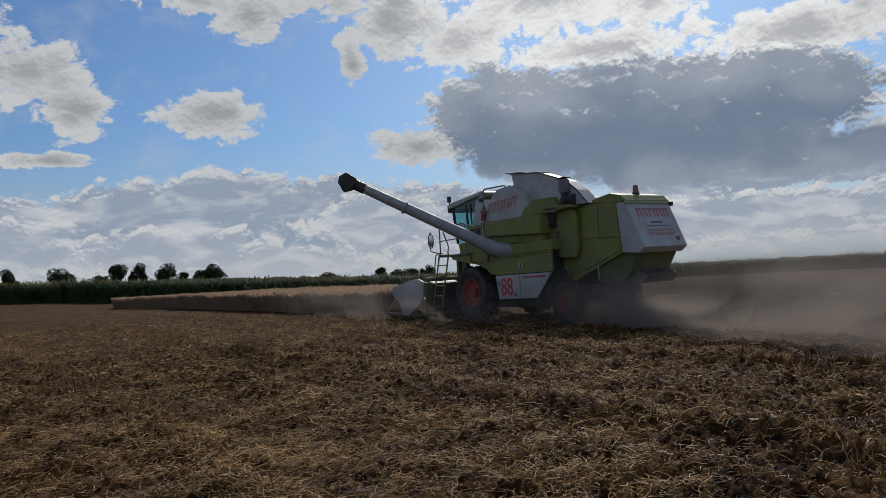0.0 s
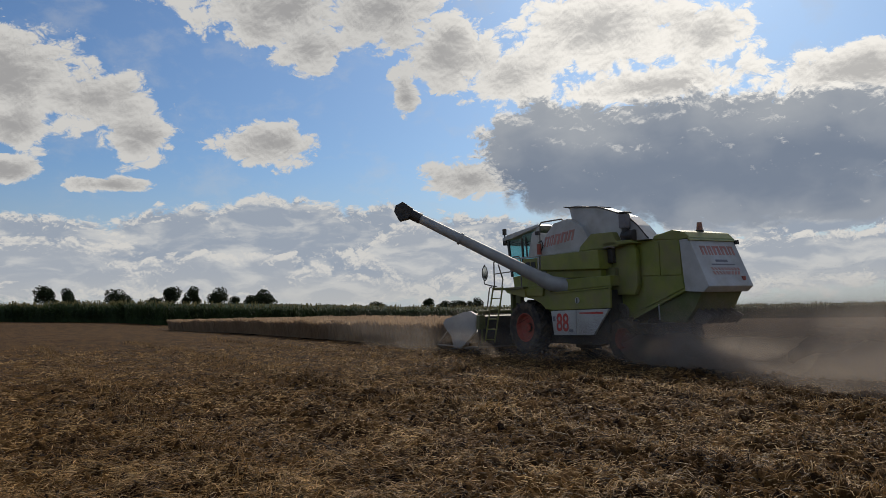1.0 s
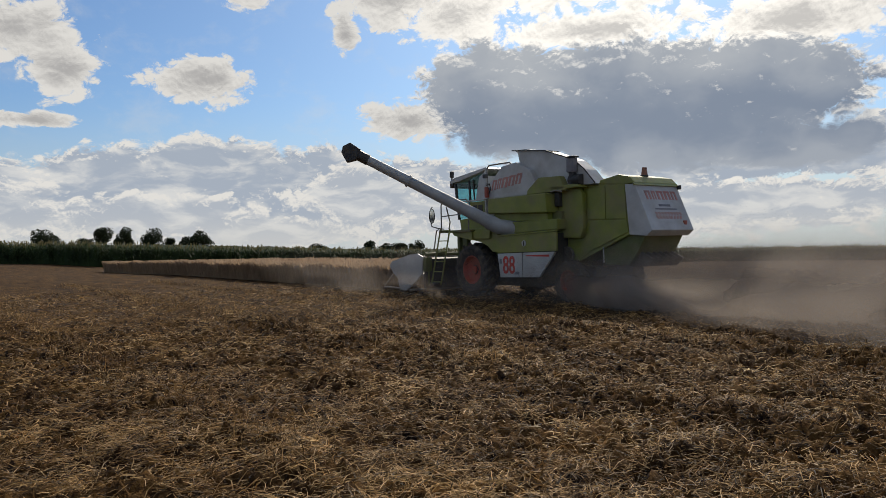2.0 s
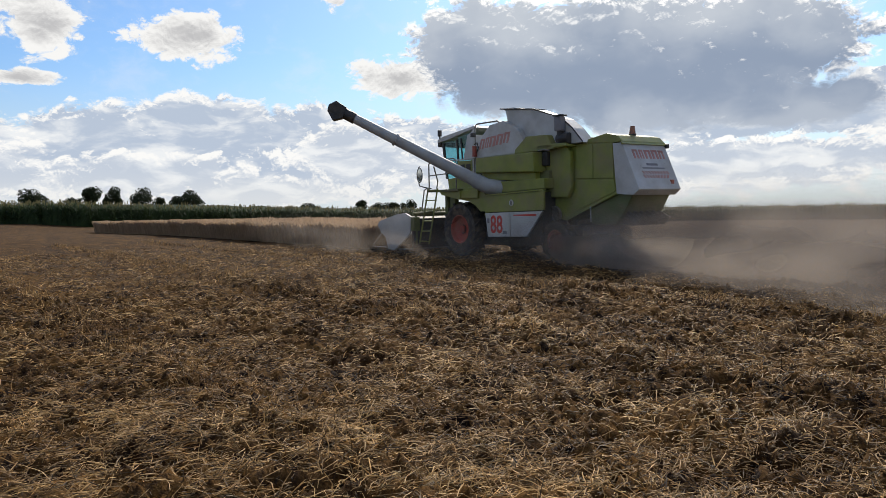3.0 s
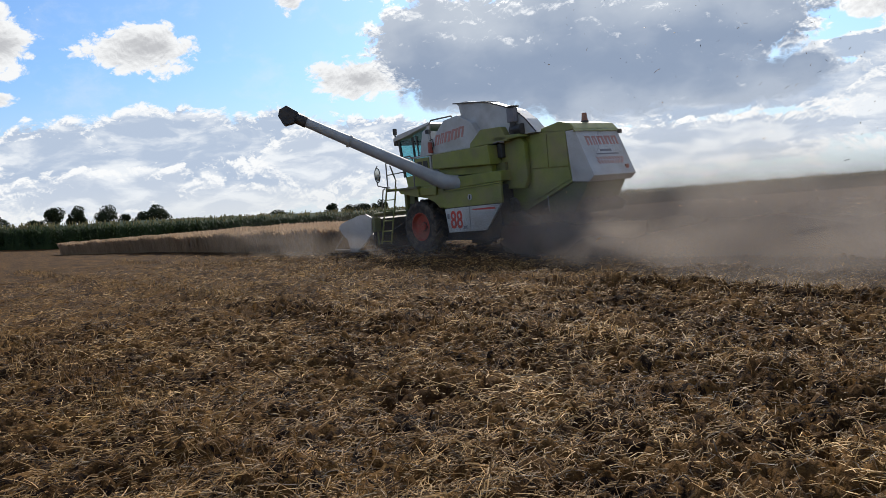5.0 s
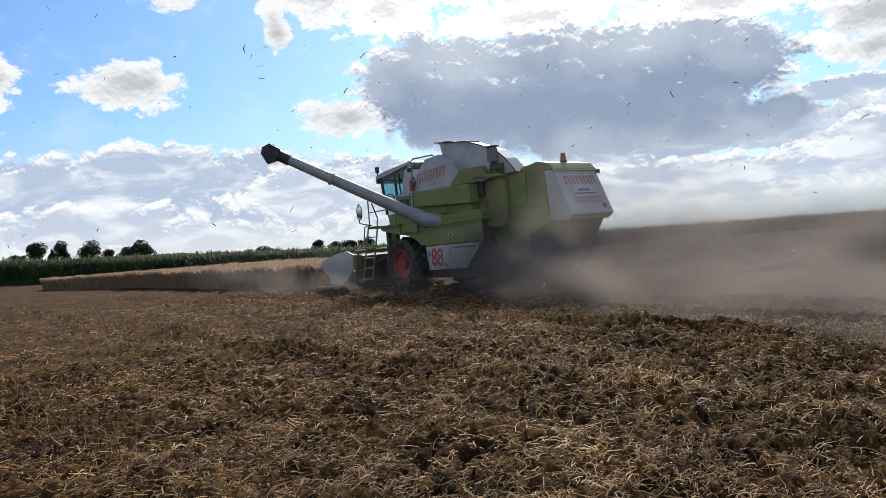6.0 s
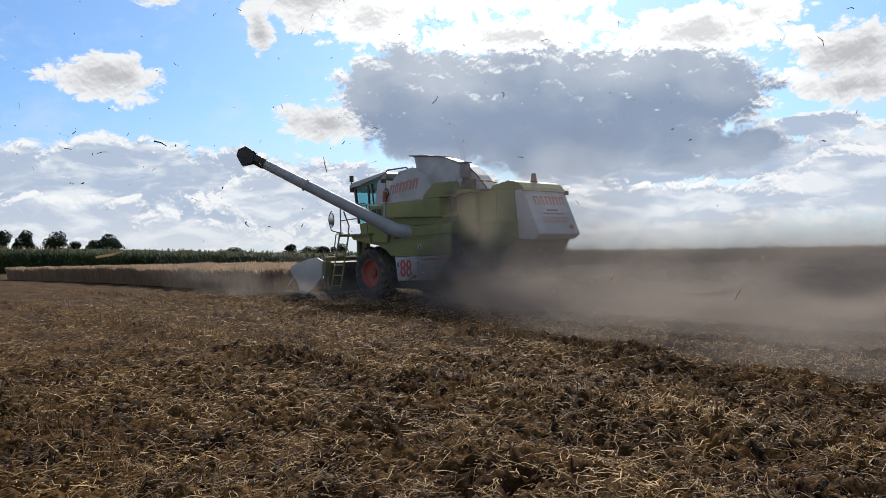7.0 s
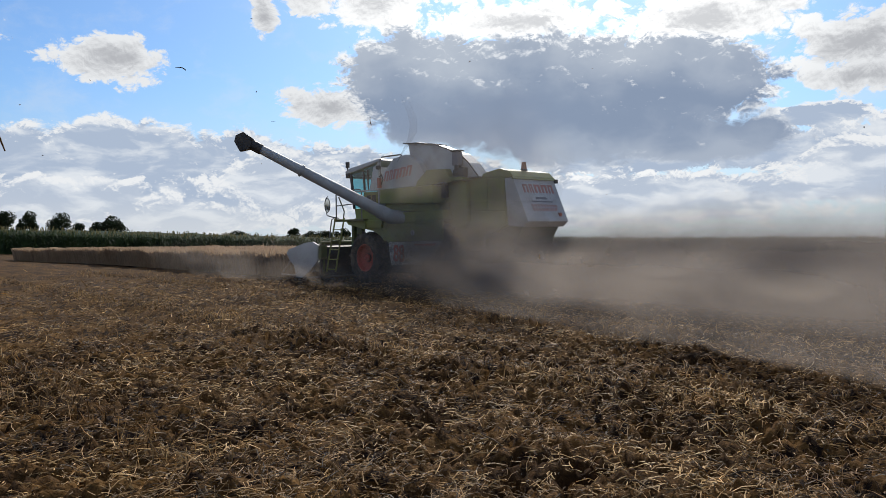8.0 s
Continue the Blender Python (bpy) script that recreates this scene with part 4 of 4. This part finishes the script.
    for y in (-0.74, 0.92):
        P("pillar", prism([(3.36, 2.4), (3.44, 2.4), (3.62, 3.58), (3.52, 3.58)], y, y + .05), BLACK, parent=cab)
        P("pillar", prism([(2.75, 2.45), (2.81, 2.45), (2.88, 3.62), (2.82, 3.62)], y, y + .05), BLACK, parent=cab)
        P("pillar", prism([(2.0, 2.45), (2.1, 2.45), (2.1, 3.86), (2.0, 3.87)], y, y + .05), WHITE, parent=cab)
        P("pane", prism([(2.81, 2.45), (3.38, 2.42), (3.54, 3.58), (2.88, 3.6)], y + .02, y + .03), GLASS, parent=cab)
        P("pane", prism([(2.1, 2.48), (2.75, 2.45), (2.82, 3.68), (2.1, 3.8)], y + .02, y + .03), GLASS, parent=cab)
        P("corner_panel", prism([(2.02, 2.98), (2.50, 3.0), (2.30, 3.70), (2.02, 3.82)], y + .035, y + .06), WHITE, "light grey rear corner panel", parent=cab, bevel=0.006)
        P("door_frame", prism([(2.55, 2.98), (2.6, 2.98), (2.66, 3.64), (2.61, 3.64)], y + .03, y + .055), BLACK, parent=cab)
    P("windscreen", prism([(3.38, 2.4), (3.40, 2.4), (3.58, 3.58), (3.56, 3.58)], -0.7, 0.92), GLASS, parent=cab)
    P("rear_wall", box(1.98, 2.02, -0.72, 0.92, 2.5, 3.7), WHITE, parent=cab)
    P("driver_seat", prism([(2.35, 2.4), (2.85, 2.4), (2.85, 2.62), (2.5, 2.66), (2.38, 3.25), (2.25, 3.25)], -0.2, 0.3), SEAT, parent=cab, bevel=0.04)
    P("steering_column", rod([(3.2, .05, 2.4), (3.05, .05, 2.95)], .04), BLACK, parent=cab)
    bm = turned([(.18, -.012), (.205, -.012), (.205, .012), (.18, .012)], 20)
    bm.transform(Matrix.Translation((3.04, .05, 2.97)) @ Matrix.Rotation(radians(75), 4, "X"))
    P("steering_wheel", bm, BLACK, parent=cab)
    P("door_panel", box(2.08, 2.78, .93, .985, 2.4, 2.93), GREEN, parent=cab, bevel=0.01)
    P("door_bar", box(2.08, 3.4, .94, .99, 2.95, 3.0), WHITE, parent=cab, bevel=0.01)
    P("side_vent", box(2.16, 2.36, .985, 1.0, 2.5, 2.82), BLACK, parent=cab)
    P("side_vent", box(2.44, 2.64, .985, 1.0, 2.5, 2.82), BLACK, parent=cab)
    P("work_lamp", rod([(3.82, 0.9, 3.80), (3.82, 0.9, 4.0)], 0.07, sides=12), BLACK, "black lamp on the cab roof", bevel=0.012)
    P("lamp_bracket", rod([(3.75, 0.9, 3.6), (3.82, 0.9, 3.66), (3.82, 0.9, 3.82)], 0.025), BLACK)
    P("work_lamp", rod([(3.82, -0.72, 3.78), (3.82, -0.72, 3.96)], 0.06, sides=12), BLACK, bevel=0.012)
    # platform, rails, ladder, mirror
    P("platform", box(2.0, 3.55, 0.95, 1.62, 1.98, 2.05), GREEN_SHADED, "green steel platform", bevel=0.01)
    P("platform_skirt", prism([(2.0, 1.72), (2.0, 1.98), (3.0, 1.98), (2.9, 1.88)], 1.5, 1.56), GREEN, bevel=0.01)
    P("cab_support", prism([(3.1, 1.1), (3.05, 2.0), (3.5, 2.0), (3.3, 1.1)], 0.75, 0.9), GREEN_SHADED, "cab support in green darkened for shade", bevel=0.02)
    P("arch_panel", prism([(0.97, 1.36), (0.97, 2.08), (2.72, 2.08), (2.70, 1.86), (2.3, 1.76), (1.75, 1.68), (1.4, 1.55), (1.2, 1.36)], 1.385, 1.43), GREEN, "lime green panel over the drive wheel", bevel=0.012)
    P("post", box(2.86, 2.98, 1.25, 1.37, 0.95, 1.98), GREEN_SHADED, "dark green post under the platform", bevel=0.01)
    P("mudguard", prism([(1.25, 1.75), (1.2, 2.0), (2.05, 2.0), (2.0, 1.76)], 1.0, 1.5), GREEN, bevel=0.02)
    P("handrail", rod([(3.5, 1.6, 2.05), (3.5, 1.6, 2.86), (3.4, 1.6, 2.95), (2.2, 1.6, 2.98), (2.1, 1.6, 2.9), (2.1, 1.6, 2.05)], 0.022), STEEL, "bent tube handrail")
    P("handrail", rod([(3.5, 1.6, 2.5), (2.1, 1.6, 2.55)], 0.018), STEEL)
    P("handrail", rod([(1.75, 1.1, 3.15), (1.78, 1.1, 3.88), (1.68, 1.1, 3.98), (0.75, 1.1, 3.98), (0.6, 1.1, 3.86)], 0.024), STEEL, "bent tube handrail on the tank")
    P("tank_lamp", box(1.72, 1.86, 1.1, 1.22, 3.6, 3.72), BLACK, bevel=0.02)
    P("extinguisher", rod([(1.62, 1.26, 3.0), (1.62, 1.26, 3.32)], 0.07, sides=14), RIM_RED, "red fire extinguisher", bevel=0.015)
    P("hose", rod([(1.6, 1.28, 3.36), (1.45, 1.3, 3.4), (1.38, 1.3, 3.25), (1.5, 1.28, 3.1)], 0.016), BLACK)
    ladder = new("ladder")
    ladder.parent = root
    ladder["label"] = "narrow green steel access ladder"
    for top, low in ((3.53, 3.84), (3.03, 3.33)):
        P("ladder_rail", rod([(top, 1.62, 2.1), (low, 1.78, 0.35)], 0.026), GREEN, parent=ladder)
    for k in range(6):
        f = 0.03 + 0.185 * k
        x, y, z = 0.31 * f, 1.62 + .16 * f, 2.1 - 1.75 * f
        P("rung", box(3.04 + x, 3.52 + x, y - .05, y + .05, z - .015, z + .015), GREEN, parent=ladder)
    P("ladder_rail", rod([(3.62, 1.62, 2.1), (3.72, 1.64, 2.05), (3.84, 1.66, 1.45)], 0.02), STEEL, parent=ladder)
    mirror = P("mirror_arm", rod([(3.45, 1.55, 2.1), (3.7, 1.62, 2.14), (3.95, 1.66, 2.2), (3.98, 1.66, 2.3), (3.98, 1.66, 2.78), (3.9, 1.66, 2.82)], 0.018), BLACK, "rear-view mirror on a bent arm")
    oval = [(3.93 + .036 * math.sin(a), 1.66 + .077 * math.sin(a), 2.54 + .23 * math.cos(a)) for a in [2 * math.pi * k / 20 for k in range(21)]]
    P("mirror_frame", rod(oval, 0.016, sides=6), BLACK, parent=mirror, smooth=True)
    bm = bmesh.new()
    for thick in (-0.008, 0.008):
        bm.faces.new([bm.verts.new((3.93 + (x - 3.93) * .95 + thick, 1.66 + (y - 1.66) * .95, 2.54 + (z - 2.54) * .97)) for x, y, z in oval[:-1]])
    P("mirror_glass", bm, CHROME, "oval mirror glass reflecting the sky", parent=mirror)
    # unloading tube swung out to the left
    base, tip = Vector((0.80, 1.52, 2.10)), Vector((3.2, 4.9, 4.31))
    d = (tip - base).normalized()
    P("unloading_tube", rod([base + d * .1, base + d * 1.2, base + d * 3.0, tip], 0.195, sides=24, r_end=0.13), TUBE, "long grey unloading auger tube", smooth=True)
    P("tube_elbow", rod([(0.3, 0.9, 2.03), (0.45, 1.25, 2.03), base, base + d * .35], 0.22, sides=24), TUBE, "grey auger elbow", smooth=True)
    P("tube_collar", rod([base + d * 2.9, base + d * 2.96], 0.19, sides=24), TUBE, smooth=True)
    c = d.cross(Vector((0, 0, 1))).normalized()
    u = c.cross(d)
    bm = bmesh.new()
    q = []
    for s in (-1, 1):
        for a, b in ((-.28, -.15), (-.26, .17), (.10, .21), (.24, .02), (.20, -.16), (-.06, -.34)):
            q.append(bm.verts.new(tip + d * (a + .12) + u * b + c * (s * .16)))
    bm.faces.new(q[:6]); bm.faces.new(q[6:][::-1])
    for i in range(6):
        bm.faces.new((q[i], q[6 + i], q[6 + (i + 1) % 6], q[(i + 1) % 6]))
    P("spout", bm, BLACK, "black rubber spout", bevel=0.02)
    # white warning stripes on the black end sleeve
    sleeve = P("end_sleeve", rod([tip - d * .46, tip - d * .1], 0.158, sides=24, r_end=0.152), BLACK, "black end sleeve with white slanted stripes", smooth=True)
    for k in range(4):
        bm = bmesh.new()
        lo, hi = [], []
        for q in range(9):
            a = math.radians(-70 + 24 * q)
            r = (c * math.cos(a) + u * math.sin(a)) * 0.161
            at = tip - d * (.44 - .10 * k - .012 * q)
            lo.append(bm.verts.new(at + r))
            hi.append(bm.verts.new(at + d * .04 + r))
        for q in range(8):
            bm.faces.new((lo[q], lo[q + 1], hi[q + 1], hi[q]))
        P("stripe", bm, WHITE, parent=sleeve)
    P("tube_stay", rod([base + d * 1.6 - u * .2, (2.9, 1.7, 2.3), (3.1, 1.6, 2.1)], 0.02), STEEL)
    # cutting table
    table = new("cutting_table")
    table.parent = root
    table["label"] = "wide cutting table with light grey end plates"
    T = lambda name, bm, mat, label="", smooth=False, bevel=0.0: part(name, bm, mat, table, label, smooth, bevel)
    for s in (1, -1):
        y0, y1 = (1.91, 1.98) if s > 0 else (-1.98, -1.91)
        T("end_plate", prism([(6.06, 0.93), (5.9, 1.07), (4.8, 1.30), (4.36, 1.33), (4.04, 1.22), (4.10, .68), (4.5, .40), (5.05, .10), (5.42, .13), (5.55, .52), (5.86, .70)], y0, y1), WHITE, "light grey faceted end plate", bevel=0.012)
        T("divider", rod([(5.75, y0 + .03, .70), (6.47, y0 + .03, .20)], 0.04, r_end=0.02), WORN, "steel crop divider")
        T("divider", rod([(5.45, y0 + .03, .17), (6.47, y0 + .03, .18)], 0.03), WORN)
        T("drive_cover", box(3.9, 4.08, min(1.7 * s, 1.95 * s), max(1.7 * s, 1.95 * s), 0.75, 1.2), GREEN_SHADED, bevel=0.03)
        T("table_frame", rod([(3.98, 1.8 * s, .3), (3.98, 1.8 * s, 1.3), (3.98, 1.1 * s, 1.36)], 0.04), GREEN_SHADED)
    # wall coloured black to stand for the shaded gaps behind the ladder
    T("back_wall", prism([(4.0, .2), (3.95, 1.15), (4.05, 1.2), (4.1, .2)], -1.91, 1.91), BLACK, "table back wall, blackened for shade", bevel=0.01)
    T("top_beam", rod([(4.0, -1.9, 1.3), (4.0, 1.9, 1.3)], 0.06, sides=10), GREEN_SHADED)
    T("floor_pan", prism([(4.0, .15), (4.0, .2), (5.5, .10), (5.5, .07)], -1.9, 1.9), STEEL)
    T("knife_bar", box(5.48, 5.6, -1.93, 1.93, .07, .11), STEEL)
    T("table_auger", rod([(4.6, -1.85, .5), (4.6, 1.85, .5)], 0.2, sides=20), STEEL, smooth=True)
    # black here too puts the shade of the gap into the colour
    P("feeder_house", prism([(2.3, 1.1), (2.4, 1.75), (4.0, .95), (4.0, .3)], -0.65, 0.65), BLACK, "dusty feeder house, blackened for shade", bevel=0.02)
    reel = new("reel")
    reel.parent = table
    reel.location = (5.25, 0, 0.82)
    reel["label"] = "turning pick-up reel"
    part("reel_shaft", rod([(0, -1.88, 0), (0, 1.88, 0)], 0.05), STEEL, reel)
    for k in range(6):
        a = 2 * math.pi * k / 6
        x, z = .40 * math.cos(a), .40 * math.sin(a)
        bm = rod([(x, -1.85, z), (x, 1.85, z)], 0.025)
        for j in range(24):
            y = -1.8 + j * .155
            rod([(x, y, z), (x - .03, y, z - .24)], 0.006, bm, 4)
        for y in (-1.8, 0, 1.8):
            rod([(0, y, 0), (x, y, z)], 0.018, bm, 5)
        part("reel_bat", bm, STEEL, reel)
    # wheels
    wheels = [(build_wheel(root, "front_wheel", 2.2, s * 1.2, 0.82, 0.56, 0.42, 18, "large lugged drive wheel with a red rim"), 0.82) for s in (1, -1)]
    wheels += [(build_wheel(root, "rear_wheel", -1.68, s * 1.12, 0.56, 0.34, 0.29, 16, "small steered wheel with a red rim"), 0.56) for s in (1, -1)]
    return root, wheels, reel


HARVESTER, WHEELS, REEL = build_harvester()


# ---- dust behind the machine, chaff in the air ----
def veil(name, a0, a1, b0, b1, z1, strength, scale, seed, label, bulge=0.5, z0=-0.05, lead=0.07):
    """A billowing sheet of dust along the machine's way, from (a0, b0) to (a1, b1) in its axes, up to z1 metres."""
    na, nz = 60, 18
    U, Wv = np.meshgrid(np.linspace(0, 1, na), np.linspace(0, 1, nz))
    a = a0 + (a1 - a0) * U
    z = z0 + (z1 - z0) * Wv
    b = b0 + (b1 - b0) * U + bulge * waves(a, z * 2.0, 50 + seed, 9, 2.0, 9.0) * (0.3 + Wv) + bulge * 0.8 * np.sin(Wv * 3.0)
    V = np.stack([a, b, z], -1).reshape(-1, 3)
    idx = np.arange(U.size).reshape(U.shape)
    Q = np.stack([idx[:-1, :-1], idx[:-1, 1:], idx[1:, 1:], idx[1:, :-1]], -1).reshape(-1, 4)
    ob = array_object(name, V, Q, dust_material(name, strength, scale, seed, lead), smooth=True)
    layer = ob.data.uv_layers.new(name="UVMap")
    li = Q.ravel()
    layer.data.foreach_set("uv", np.stack([U.ravel()[li], Wv.ravel()[li]], -1).astype(np.float32).ravel())
    return tagged(ob, label, "dust", "dust cloud", "stuff")


# each with how far it slips ahead of and to the left of the machine, and how far it rises, by the end
VEILS = [
    (veil("dust_cloud", -1.5, -60, -1.5, -6.0, 2.5, 0.95, 0.22, 1, "brown-grey dust hanging behind the harvester"), 0.0, 0.0, 0.5),
    (veil("dust_cloud", -0.7, -16, 1.6, 2.0, 1.8, 0.90, 0.3, 7, "brown-grey dust round the rear wheels", lead=0.14), 1.0, 0.2, 0.1),
    (veil("dust_cloud", -1.0, -52, 1.35, 1.5, 2.4, 0.90, 0.26, 2, "brown-grey dust hanging behind the harvester"), 1.0, 0.2, 0.6),
    (veil("dust_cloud", -1.8, -46, 1.75, 7.5, 2.3, 0.66, 0.30, 3, "brown-grey dust hanging behind the harvester"), 2.0, 0.6, 0.6),
    (veil("dust_cloud", -4.5, -40, 2.4, 12.0, 1.7, 0.42, 0.34, 4, "thin dust drifting from the harvester", lead=0.16), 5.0, 0.8, 0.2),
    (veil("dust_cloud", -5.0, -14, 1.5, 2.6, 5.4, 0.62, 0.16, 5, "dust rising round the straw hood", lead=0.3), 6.6, 0.5, 3.2),
    (veil("dust_cloud", 15.0, -4.0, 2.3, 2.6, 1.6, 0.45, 0.3, 6, "thin dust round the cutting table", lead=0.25), 0.8, 0.4, 0.0),
]


def build_chaff(seed, n):
    """A loose swarm of straw bits and chaff."""
    rng = np.random.default_rng(seed)
    p = rng.uniform([-4.0, -2.5, -2.2], [4.0, 3.0, 2.4], (n, 3))
    V, Q = strands(p, 0.010 + 0.055 * rng.random(n) ** 2.2, rng.uniform(0.0012, 0.0036, n), rng.uniform(-0.95, 0.95, n), rng)
    return tagged(array_object("flying_chaff", V, Q, STRAW), "straw bits and chaff blown through the air", "chaff", "flying chaff", "stuff")


CHAFF = [build_chaff(90 + k, n) for k, n in enumerate((460, 300, 110, 60, 30))]


# ---- what moves ----
TRAVEL = [(0.0, 0.0), (0.5, 0.499), (1.0, 0.975), (1.5, 1.388), (2.0, 1.825), (2.5, 2.33), (3.0, 2.84), (3.5, 3.344), (4.0, 3.854), (4.5, 4.306),
          (5.0, 4.73), (5.5, 5.15), (6.0, 5.578), (6.5, 6.076), (7.0, 6.574), (7.5, 7.053), (8.0, 7.526)]


def motions():
    def at(s, side=0.0, z=0.0):
        x, y = plan(s, side)
        return pose(float(x), float(y), z, 0, 0, HEADING)
    walk(HARVESTER, [(t, at(s)) for t, s in TRAVEL])
    for wheel, r in WHEELS:
        x, y, z = wheel.location
        walk(wheel, [(t, pose(x, y, z, 0, math.degrees(s / r), 0)) for t, s in TRAVEL])
    walk(REEL, [(0.25 * k, pose(5.25, 0, 0.82, 0, 55.0 * k, 0)) for k in range(33)])
    for ob, ahead, left, rise in VEILS:
        walk(ob, [(t, at(s + ahead * (t / 8) ** 2, left * t / 8, rise * ((t / 8) ** 2 - 1))) for t, s in TRAVEL])
    # each strip of wheat tips towards the machine and goes under the knife as it comes
    for a, ob in CUT_ROWS:
        t0 = np.interp(a - CUT_FROM, [s for t, s in TRAVEL], [t for t, s in TRAVEL])
        x, y = plan(a, -0.6)
        pivot = Matrix.Translation((float(x), float(y), 0)) @ Matrix.Rotation(radians(HEADING), 4, "Z")
        fall = lambda deg, z: Matrix.Translation((0, 0, z)) @ pivot @ Matrix.Rotation(radians(deg), 4, "Y") @ pivot.inverted()
        rows = [(0.0, fall(0, 0))]
        if t0 > 0.3:
            rows.append((t0 - 0.2, fall(0, 0)))
        t1 = max(0.15, t0 + 0.1)
        if t1 < 7.7:
            rows += [(t1, fall(-50, -0.1)), (t1 + 0.25, fall(-84, -0.75))]
        rows.append((8.0, rows[-1][1]))
        walk(ob, [r for i, r in enumerate(rows) if i == 0 or r[0] > rows[i - 1][0] + 0.02])
    # chaff blows across between the machine and the walker in the last seconds
    for k, ob in enumerate(CHAFF):
        mid = 5.9 + 0.40 * k
        go = lambda t: pose(-1.6 - 4.6 * (t - mid), 9.8 - 1.2 * (t - mid), 3.0 - 0.7 * (t - mid), 14 * (t - mid), 9 * (t - mid), 20 * (t - mid))
        walk(ob, [(t, go(t)) for t in (0.0, 1.0, 2.0, 3.0, 4.0, 5.0, 6.0, 7.0, 8.0)])


motions()
